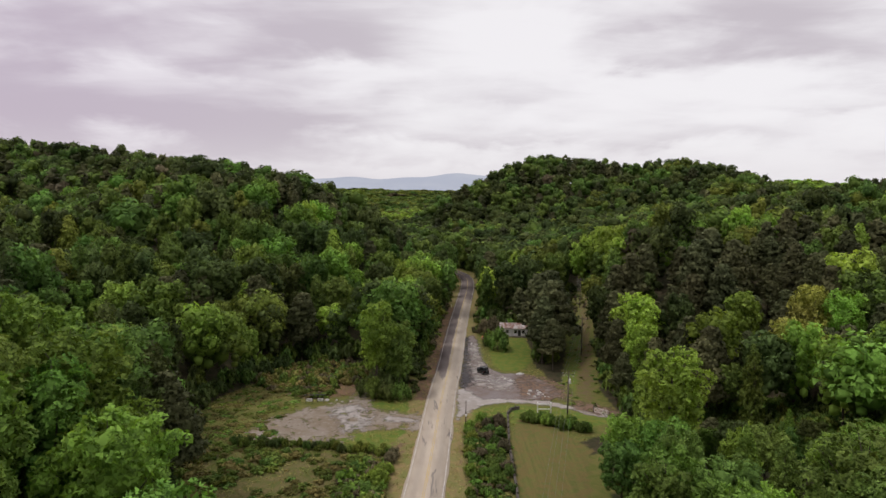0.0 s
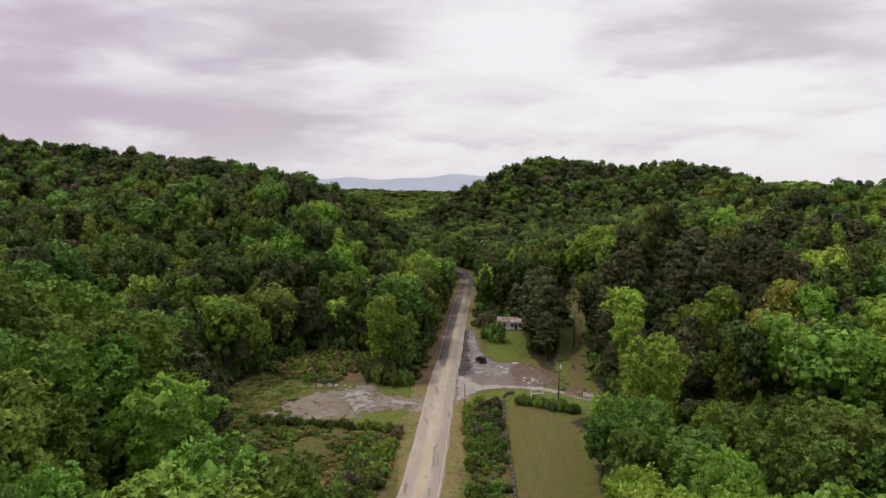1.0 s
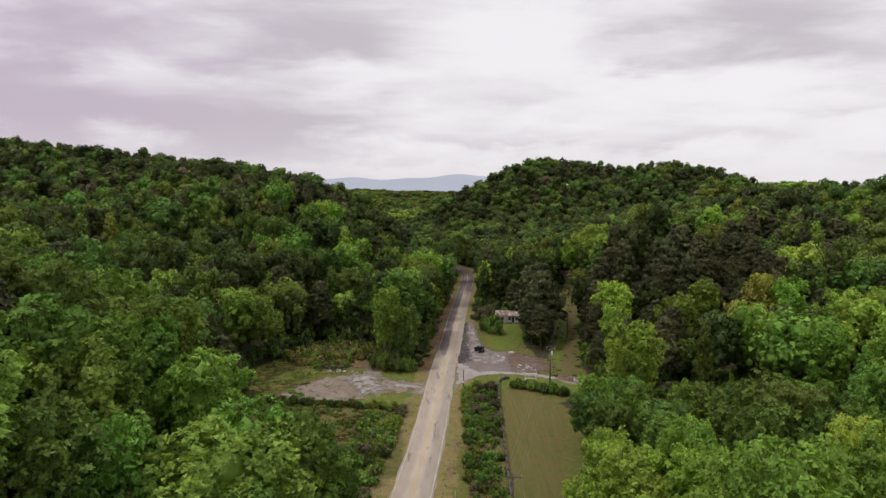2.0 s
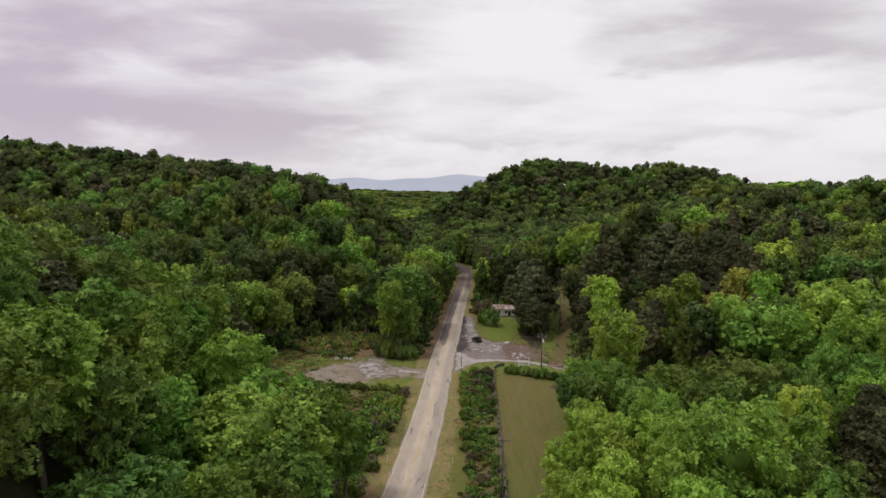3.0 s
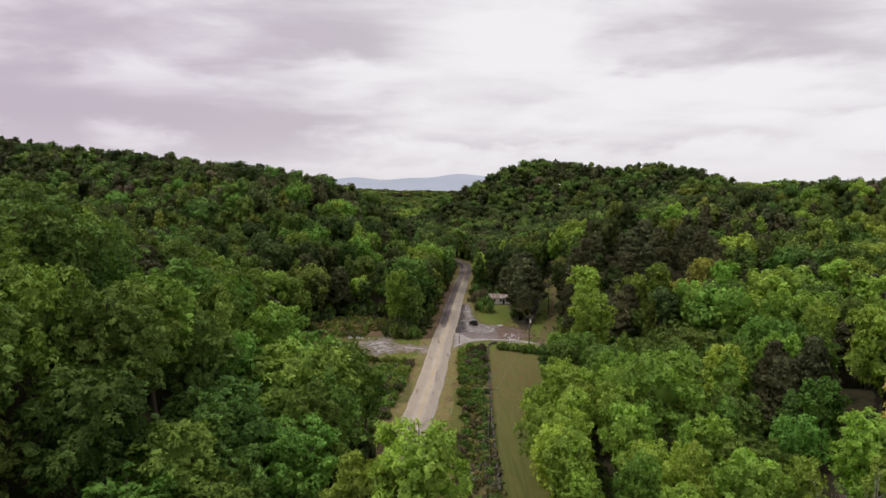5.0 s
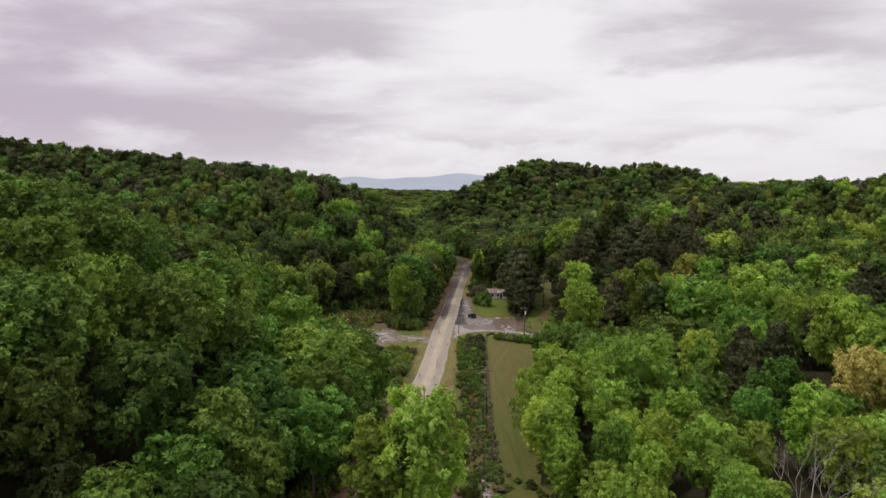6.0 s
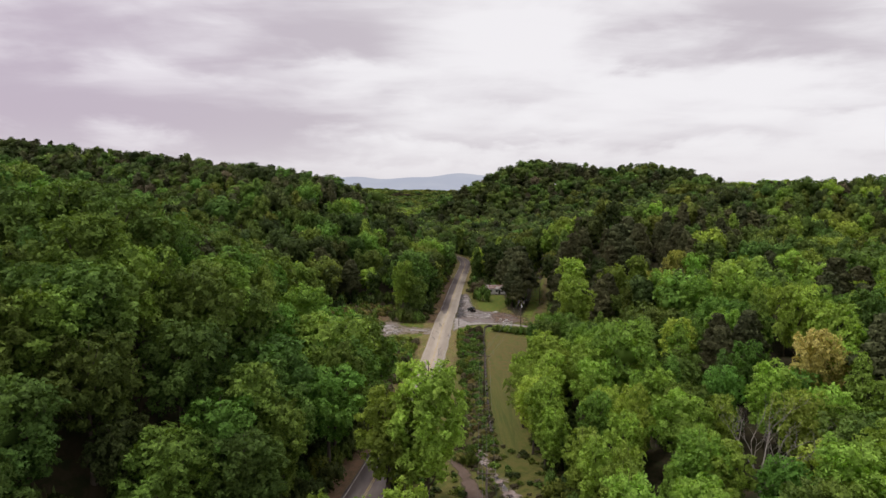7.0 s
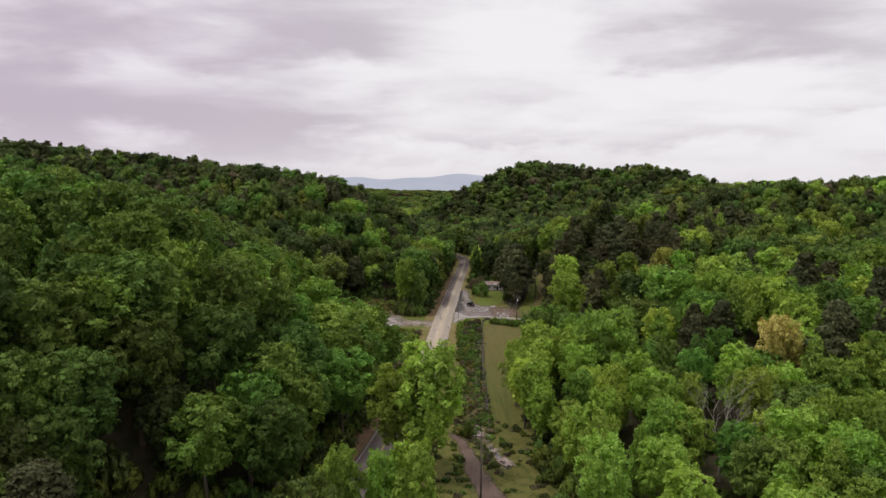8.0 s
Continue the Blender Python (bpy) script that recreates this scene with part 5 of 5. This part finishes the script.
def notice_board(x, y, w):
    root = thing("notice_board", x, y, 4, "white notice board on dark posts beside gravel", "sign", "boards at the turnout")
    for s in (-1, 1):
        part("post", box((0.10, 0.10, 1.9), (s * w / 2, 0, 0.85), 0.01), DARK_METAL, root)
    board = part("board", box((w * 0.85, 0.05, 0.62), (0, -0.09, 0.86), 0.01), WHITE_PAINT, root, "white board")
    for k in range(3):
        part("text_bar", box((w * 0.6, 0.012, 0.03), (0, -0.124, 1.02 - k * 0.14), 0.0), DARK_METAL, board)
    part("canopy", box((w + 0.7, 0.30, 0.10), (0, 0, 1.92), 0.015, (6, 0, 0)), DARK_METAL, root, "dark little roof")


def barrel(x, y):
    root = thing("traffic_barrel", x, y, 0, "orange and white traffic barrel beside the lot", "barrel")
    part("drum", rod((0, 0, 0.05), (0, 0, 1.0), 0.30, 0.25, 16), ORANGE, root)
    for z in (0.32, 0.66):
        part("band", rod((0, 0, z), (0, 0, z + 0.14), 0.305 - z * 0.03, 0.30 - z * 0.035, 16), WHITE_PAINT, root, "white band")
    part("base", rod((0, 0, 0), (0, 0, 0.07), 0.40, 0.38, 16), RUBBER, root)


def marker_post(x, y, side):
    root = thing("marker_post", x, y, 0, "slim white roadside marker post", "post", "marker posts along the road")
    part("stake", box((0.10, 0.05, 1.15), (0, 0, 0.5), 0.01), WHITE_PAINT, root)
    part("reflector", box((0.07, 0.012, 0.14), (0, -0.03, 0.95), 0.004), GALVANISED, root, "small reflector")


sign_frame()
field_gate()
retaining_wall()
notice_board(-29.4, 135.4, 1.5)
notice_board(-27.0, 135.6, 1.4)
barrel(12.6, 197.0)
marker_post(8.6, 188.5, 1)
marker_post(3.6, 251.0, -1)
marker_post(-9.8, 71.5, -1)
marker_post(1.6, 71.0, 1)


def stones():
    rng = random.Random(9)
    base = bmesh.new()
    bmesh.ops.create_icosphere(base, subdivisions=2, radius=0.5)
    for v in base.verts:
        v.co *= 1 + 0.25 * noise.noise(v.co * 2.3)
        v.co.z *= 0.6
    me = bpy.data.meshes.new("stone")
    base.to_mesh(me)
    base.free()
    me.materials.append(PALE_STONE)
    spots = [(22 + rng.uniform(-2.2, 2.6), 143.5 + rng.uniform(-3, 2.5)) for _ in range(11)] + [(20.0 + rng.uniform(-1.2, 1.4), 158.8 + rng.uniform(-0.5, 0.5)) for _ in range(5)]
    spots += [(16 + rng.uniform(-1, 1), 154 + rng.uniform(-1, 1)) for _ in range(3)] + [(-23 + rng.uniform(-3, 3), 137.5 + rng.uniform(-1, 1)) for _ in range(4)]
    for x, y in spots:
        ob = new("stone", me)
        s = rng.uniform(0.35, 1.0)
        ob.matrix_world = pose(x, y, 0.03 + s * 0.16, rng.uniform(-15, 15), rng.uniform(-15, 15), rng.uniform(0, 360)) @ Matrix.Diagonal((s * rng.uniform(0.8, 1.6), s, s, 1))
        tagged(ob, "pale limestone boulder lying on gravel", "stone", "pale stones round the lots")


stones()


def water_patch(pts, width, label):
    line = spline(pts, 0.5)
    rng = np.random.default_rng(int(pts[0][1]))
    n = len(line)
    taper = np.sin(np.linspace(0.12, np.pi - 0.12, n)) ** 0.5
    wl, wr = width * taper * rng.uniform(0.4, 1.2, n), width * taper * rng.uniform(0.4, 1.2, n)
    z = min(ground_at(*p) for p in line) + 0.14
    v, q, _ = ribbon(line, -wl, wr, z)
    tagged(new("stream", fast_mesh("stream", v, q, None, [WATER])), label, "water", kind="structure")


water_patch([(11.0, 9.5), (10.2, 12.5), (9.4, 15.5), (8.3, 19.5)], 0.9, "shallow stream pool mirroring the pale sky")
water_patch([(7.2, 22.5), (6.4, 25), (6.0, 28.5)], 0.42, "narrow stream in the ditch mirroring the sky")
PALE_STONES = gravel_material("wet_pale_stones", (0.42, 0.34, 0.31), (0.26, 0.19, 0.16), (0.66, 0.60, 0.57), 0.3, 3.0)
for poly, seed in (([(9.6, 10.0), (8.8, 14), (7.9, 18), (8.7, 19.5), (10.4, 15), (11.6, 10.4)], 21), ([(7.2, 20.5), (6.2, 24), (5.7, 28), (6.3, 28.6), (7.2, 25), (8.2, 21)], 22), ([(4.6, 38), (4.2, 42), (4.3, 47), (5.0, 46), (5.4, 40)], 23)):
    patch("stream_bar", poly, -0.28, PALE_STONES, "bar of wet pale stones in the shallow stream", "stones", 0.8, seed, full=0.60)
water_patch([(5.0, 39), (4.7, 42), (4.6, 46)], 0.5, "narrow stream pool in the ditch")

# ---------------- shrubs, brambles and tall grass ----------------


def bush_lobes(rng, k):
    out = []
    for i in range(k):
        a = i * 2.4 + rng.uniform(-0.5, 0.5)
        q = math.sqrt((i + 0.5) / k)
        out.append((math.cos(a) * q * 0.75, math.sin(a) * q * 0.75, 0.30 + 0.42 * (1 - q * q) + rng.uniform(-0.06, 0.12), rng.uniform(0.24, 0.40)))
    return np.array(out)


BUSH = {}


def bush_template(variant, count, size):
    key = (variant, count)
    if key not in BUSH:
        rng = np.random.default_rng(200 + variant)
        lobes = bush_lobes(rng, 9)
        BUSH[key] = foliage(rng, lobes, 0.95, count, size, 0.35, 0.74, 1.0, count < 400)
    return BUSH[key]


SHRUB_MESH = {}


def shrub(x, y, wide, tall, leaf, where):
    variant = random.randrange(4)
    if variant not in SHRUB_MESH:
        v, t, nrm = bush_template(variant, 750, 0.085)
        SHRUB_MESH[variant] = fast_mesh("leaves", v, None, t, [LEAF["mid"]], None, nrm)
        stems = [tube([(0, 0, -0.1), (0.15 * math.cos(a), 0.15 * math.sin(a), 0.25), (0.45 * math.cos(a), 0.45 * math.sin(a), 0.6)], [0.025, 0.018, 0.006], 5) for a in (0.3, 1.7, 3.0, 4.6)]
        v, q = join(stems)
        SHRUB_MESH[variant, "stem"] = fast_mesh("stems", v, q, None, [BARK])
    root = new("shrub")
    root.matrix_world = pose(x, y, ground_at(x, y) - 0.05, 0, 0, random.uniform(0, 360)) @ Matrix.Diagonal((wide, wide * random.uniform(0.85, 1.15), tall, 1))
    tagged(root, WORDS[leaf] + " bushy shrub " + where, "shrub", "shrubs of the valley floor")
    leaves, stem = new("leaves", SHRUB_MESH[variant]), new("stems", SHRUB_MESH[variant, "stem"])
    leaves.parent = stem.parent = root
    leaves.material_slots[0].link = "OBJECT"
    leaves.material_slots[0].material = LEAF[leaf]


def plant_shrubs():
    rng = random.Random(21)
    # the ditch between road and mown strip
    y = 22.0
    while y < 127:
        lo = np.interp(y, [20, 45, 60, 94, 121, 127], [1.5, 2.0, 3.4, 3.6, 4.6, 8.0])
        hi = np.interp(y, [20, 45, 60, 94, 121, 127], [4.6, 5.2, 8.6, 10.6, 12.0, 12.4])
        x = lo + rng.uniform(0.3, 1.2)
        while x < hi:
            if rng.random() < (0.58 if y < 90 else 0.72):
                leaf = rng.choice(("mid", "fresh", "fresh", "olive", "brown", "brown", "mid") if y > 75 else ("brown", "olive", "brown", "mid", "straw", "fresh"))
                if y > 95 and rng.random() < 0.3:
                    leaf = "mid"
                k = rng.uniform(0.8, 1.5)
                shrub(x, y + rng.uniform(-0.8, 0.8), k, k * rng.uniform(1.0, 1.7), leaf, "in the wet ditch")
            x += rng.uniform(1.5, 2.5)
        y += rng.uniform(1.7, 2.4)
    # hedge beyond the mown strip
    for k in range(26):
        x = 16.8 + k * 0.46 + rng.uniform(-0.4, 0.4)
        shrub(x, 126.6 - (x - 16.8) * 0.5 + rng.uniform(-1.3, 1.3), rng.uniform(1.0, 1.6), rng.uniform(1.4, 2.4), rng.choice(("mid", "fresh", "mid")), "in the low hedge")
    # beside the house
    shrub(16.2, 183.5, 3.9, 6.6, "mid", "beside the house")
    shrub(13.6, 188.0, 2.0, 3.6, "deep", "beside the house")
    shrub(13.8, 203, 2.6, 5.0, "brown", "beside the house")
    shrub(16.6, 206, 2.6, 5.5, "brown", "beside the house")
    for x, y, k, tall, leaf in ((-15.5, 138.6, 2.6, 5.0, "mid"), (-12.6, 137.9, 2.4, 4.0, "deep"), (-9.6, 138.2, 2.4, 4.4, "mid"), (-18.2, 141.5, 2.2, 4.0, "deep")):
        shrub(x, y, k, tall, leaf, "at the foot of the trees")
    # left clearing
    for x, y, w, t, leaf in ((-10.8, 97, 2.4, 3.0, "bright"), (-9.6, 101.5, 1.6, 1.8, "bright"), (-12.5, 94, 1.7, 2.2, "mid"), (-9.2, 105.5, 1.4, 2.0, "brown"), (-8.8, 108, 1.2, 1.8, "brown"),
                             (-11.5, 90, 1.8, 2.0, "olive"), (-11.2, 85, 1.6, 1.8, "deep"), (-13.2, 80.5, 2.0, 2.4, "deep"), (-16, 99, 1.8, 1.8, "mid")):
        shrub(x, y, w, t, leaf, "in the clearing")
    for k in range(34):
        f = k / 33
        shrub(-39 + 29 * f + rng.uniform(-0.6, 0.6), 112.6 - 2.6 * f + rng.uniform(-1.4, 0.8), rng.uniform(0.8, 1.3), rng.uniform(1.1, 2.0), rng.choice(("mid", "olive", "olive", "deep")), "below the turnout")


plant_shrubs()


def heap_of(name, rows, label, category, count=120, size=0.17):
    """Many small bushes in one mesh. rows: x, y, width, height, leaf."""
    names = list(LEAF)
    rng = np.random.default_rng(77)
    vs, ts, ns, mt, tn, at = [], [], [], [], [], 0
    for x, y, w, tall, leaf in rows:
        v, t, nrm = bush_template(int(rng.integers(0, 4)), count, size)
        a = rng.uniform(0, 6.28)
        c, n = math.cos(a), math.sin(a)
        vs.append(np.stack([(v[:, 0] * c - v[:, 1] * n) * w + x, (v[:, 0] * n + v[:, 1] * c) * w + y, v[:, 2] * tall + ground_at(x, y) - 0.1], 1))
        ns.append(np.stack([nrm[:, 0] * c - nrm[:, 1] * n, nrm[:, 0] * n + nrm[:, 1] * c, nrm[:, 2]], 1))
        ts.append(t + at)
        mt.append(np.full(len(t), names.index(leaf)))
        tn.append(np.full(len(v), (x * 0.737 + y * 0.291) % 1.0))
        at += len(v)
    me = fast_mesh(name, np.concatenate(vs), None, np.concatenate(ts), [LEAF[k] for k in names], np.concatenate(mt), np.concatenate(ns), np.concatenate(tn))
    return tagged(new(name, me), label, category, kind="stuff")


def plant_undergrowth():
    rng = random.Random(5)
    rows = []
    # leafy skirts along the edges of the woods
    for iy in range(-30, 400, 3):
        for ix in range(-70, 70, 3):
            x, y = ix + rng.uniform(-1.4, 1.4), iy + rng.uniform(-1.4, 1.4)
            if not in_forest(x, y):
                continue
            edge = any(not in_forest(x + dx, y + dy) for dx, dy in ((7, 0), (-7, 0), (0, 7), (0, -7)))
            if edge or rng.random() < 0.10:
                w = rng.uniform(1.5, 2.8)
                rows.append((x, y, w, rng.uniform(2.2, 6.0), rng.choice(("deep", "deep", "mid", "olive"))))
    for k in range(420):
        x, y = rng.uniform(38, 112), rng.uniform(104, 132)
        if in_forest(x, y):
            rows.append((x, y, rng.uniform(1.4, 2.6), rng.uniform(1.8, 4.2), rng.choice(("deep", "mid", "olive", "mid"))))
    for k in range(42):
        y = -10 + k * 1.0
        x = float(np.interp(y, ROAD_LINE[:, 1], ROAD_LINE[:, 0])) + rng.uniform(4.8, 6.6)
        rows.append((x, y, rng.uniform(1.0, 1.7), rng.uniform(2.4, 4.6), rng.choice(("olive", "brown", "mid", "deep"))))
    close = [(x, y, w, min(tall, 4.2), leaf) for x, y, w, tall, leaf in rows if y < 45 and abs(x) < 45]
    heap_of("undergrowth", close, "leafy undergrowth along the roadside woods", "undergrowth", 520, 0.085)
    heap_of("undergrowth", [r for r in rows if not (r[1] < 45 and abs(r[0]) < 45)], "leafy undergrowth along the edges of the woods", "undergrowth", 150, 0.15)
    rows = []
    low = [(-8, 78), (-15, 76), (-32, 80), (-41, 92), (-51, 118), (-40, 112), (-20, 108.5), (-9.5, 108), (-9.5, 90)]
    bank = [(-46, 150), (-39, 143.5), (-30, 138.5), (-22, 142), (-20, 150), (-19, 164), (-36, 166)]
    for k in range(1500):
        x, y = rng.uniform(-53, -7), rng.uniform(76, 118)
        if inside(x, y, low):
            thick = float(wave(x * 6, y * 6, 2.0)) + rng.uniform(-0.5, 0.5)
            if thick > -0.15:
                k = rng.uniform(0.4, 1.0) + max(0.0, thick) * 0.5
                rows.append((x, y, k * 1.3, k * rng.uniform(0.6, 1.1), rng.choice(("mid", "olive", "olive", "straw", "olive", "straw"))))
    for k in range(620):
        x, y = rng.uniform(-46, -18), rng.uniform(137, 167)
        if inside(x, y, bank) and not (x > -25.5 and y < 148):
            rows.append((x, y, rng.uniform(0.8, 1.6), rng.uniform(0.6, 1.2) if y < 147 else rng.uniform(0.8, 2.6), rng.choice(("straw", "olive", "olive", "straw", "brown", "mid"))))
    for k in range(260):
        y = rng.uniform(5, 60)
        x = rng.uniform(1.2, 9.4)
        if abs(x - float(np.interp(y, *STREAM))) < 1.5 or (y < 24 and abs(x - float(np.interp(y, [3, 10, 18, 24], [6.0, 4.7, 3.4, 1.4]))) < 1.9):
            continue
        rows.append((x, y, rng.uniform(0.4, 0.9), rng.uniform(0.3, 0.8), rng.choice(("olive", "brown", "mid"))))
    for k in range(420):
        x, y = rng.uniform(2.8, 12), rng.uniform(22, 124)
        if inside(x, y, DITCH):
            rows.append((x, y, rng.uniform(0.6, 1.3), rng.uniform(0.5, 1.3), rng.choice(("straw", "fresh", "olive", "brown", "mid"))))
    for k in range(300):
        y = rng.uniform(40, 104)
        x = float(np.interp(y, ROAD_LINE[:, 1], ROAD_LINE[:, 0])) - rng.uniform(6.6, 13.5)
        rows.append((x, y, rng.uniform(0.7, 1.5), rng.uniform(0.7, 2.2), rng.choice(("brown", "olive", "mid", "fresh", "brown", "mid"))))
    for k in range(420):
        x, y = rng.uniform(-54, -32), rng.uniform(108, 152)
        if inside(x, y, LEFT_OPEN):
            rows.append((x, y, rng.uniform(0.6, 1.5), rng.uniform(0.12, 0.4), rng.choice(("straw", "olive", "straw", "olive", "fresh"))))
    for k in range(360):
        y = rng.uniform(140, 330)
        s = rng.choice((-1, 1))
        x = float(np.interp(y, ROAD_LINE[:, 1], ROAD_LINE[:, 0])) + s * rng.uniform(5.6, 9.0)
        if s < 0 or y > 205:
            rows.append((x, y, rng.uniform(0.6, 1.3), rng.uniform(0.5, 1.6), rng.choice(("olive", "brown", "deep"))))
    for k in range(900):
        x, y = rng.uniform(26, 58), rng.uniform(135, 250)
        if inside(x, y, CUT) and rng.random() < (0.35 if y < 212 else 0.9):
            rows.append((x, y, rng.uniform(0.4, 1.0), rng.uniform(0.15, 0.5) if y < 212 else rng.uniform(0.4, 1.5), rng.choice(("olive", "mid", "straw", "fresh") if y < 185 else ("brown", "brown", "olive", "deep"))))
    for k in range(500):
        x, y = rng.uniform(-9, 19), rng.uniform(-22, 30)
        rx = float(np.interp(y, ROAD_LINE[:, 1], ROAD_LINE[:, 0]))
        track = float(np.interp(y, [-14, -5, 3, 10, 18, 24], [11.0, 8.3, 6.0, 4.7, 3.4, 1.4]))
        stream = float(np.interp(y, *STREAM))
        if x - rx > 5 and abs(x - track) > 1.9 and abs(x - stream) > 1.7 and rng.random() < 0.6:
            rows.append((x, y, rng.uniform(0.5, 1.2), rng.uniform(0.3, 1.0), rng.choice(("olive", "brown", "mid", "deep"))))
    heap_of("brambles", rows, "low tangled brambles and rough weeds", "brambles", 80, 0.22)


plant_undergrowth()


def tall_grass():
    rng = np.random.default_rng(15)
    n = 20000
    x, y = rng.uniform(-54, 30, n), rng.uniform(5, 205, n)
    rx = np.interp(y, ROAD_LINE[:, 1], ROAD_LINE[:, 0])
    ok = (np.abs(x - rx) > 3.7) & (inside(x, y, LEFT_OPEN) | inside(x, y, DITCH) | inside(x, y, RIGHT_LOT) | ((np.abs(x - rx) < 7.5) & (y > 24)))
    lots = [[(-38, 113), (-38, 125), (-20, 142), (-16, 135), (-4, 129), (-4, 121), (-18, 119)], [(3, 127), (4, 200), (11, 200), (12, 165), (28, 152), (28, 140), (37, 130), (30, 128), (14, 136)]]
    for poly in lots:
        ok &= ~inside(x, y, poly)
    ok &= ~(inside(x, y, MOWN) | inside(x, y, LAWN))
    x, y = x[ok], y[ok]
    m = len(x)
    z = height(x, y)
    vs, ts = [], []
    for blade in range(4):
        a = rng.uniform(0, 6.28, m)
        tall, w = rng.uniform(0.10, 0.34, m), rng.uniform(0.04, 0.10, m)
        ox, oy = x + rng.normal(0, 0.12, m), y + rng.normal(0, 0.12, m)
        lean = rng.normal(0, 0.32, (2, m))
        vs.append(np.stack([np.c_[ox - np.cos(a) * w, oy - np.sin(a) * w, z - 0.03], np.c_[ox + np.cos(a) * w, oy + np.sin(a) * w, z - 0.03], np.c_[ox + lean[0], oy + lean[1], z + tall]], 1).reshape(-1, 3))
    v = np.concatenate(vs)
    t = np.arange(len(v)).reshape(-1, 3)
    tagged(new("rough_grass", fast_mesh("rough_grass", v, None, t, [GRASS_BLADE])), "rough unmown grass on verges and clearing", "grass", kind="stuff")


GRASS_BLADE = leaf_material("grass_blades", (0.22, 0.25, 0.07), (0.34, 0.29, 0.12), 0.3, 0.35)
tall_grass()


def dead_tree(x, y, tall):
    rng = random.Random(31)
    root = thing("dead_tree", x, y, 0, "bare dead tree with pale grey branches", "tree")
    limbs = []

    def grow(p, d, length, r, depth):
        pts, rad = [p], [r]
        for k in range(4):
            d = (d + Vector((rng.uniform(-0.22, 0.22), rng.uniform(-0.22, 0.22), rng.uniform(-0.05, 0.16)))).normalized()
            p = p + d * length / 4
            pts.append(p)
            rad.append(r * (1 - 0.2 * (k + 1)))
        limbs.append(tube([tuple(q) for q in pts], rad, 5))
        if depth:
            for k in range(3 if depth > 1 else 4):
                q = pts[rng.randint(2, 4)]
                side = (d + Vector((rng.uniform(-1, 1), rng.uniform(-1, 1), rng.uniform(-0.1, 0.7)))).normalized()
                grow(q, side, length * rng.uniform(0.5, 0.72), r * 0.5, depth - 1)

    v, q = tube([(0, 0, -0.5), (0, 0, 0.4), (0.1, 0.05, tall * 0.3), (0.25, -0.1, tall * 0.55)], [0.34, 0.27, 0.22, 0.18], 9)
    stem = new("trunk", fast_mesh("trunk", v, q, None, [PALE_BARK]))
    stem.parent = root
    for k in range(6):
        a = k * 1.05
        grow(Vector((0.2, -0.05, tall * rng.uniform(0.33, 0.55))), Vector((math.cos(a) * 0.8, math.sin(a) * 0.8, 0.9)).normalized(), tall * rng.uniform(0.32, 0.5), 0.12, 3)
        v, q = join(limbs)
        limbs.clear()
        limb = new("branch", fast_mesh("branch", v, q, None, [PALE_BARK]))
        limb.parent = root


dead_tree(44, 2, 15.5)
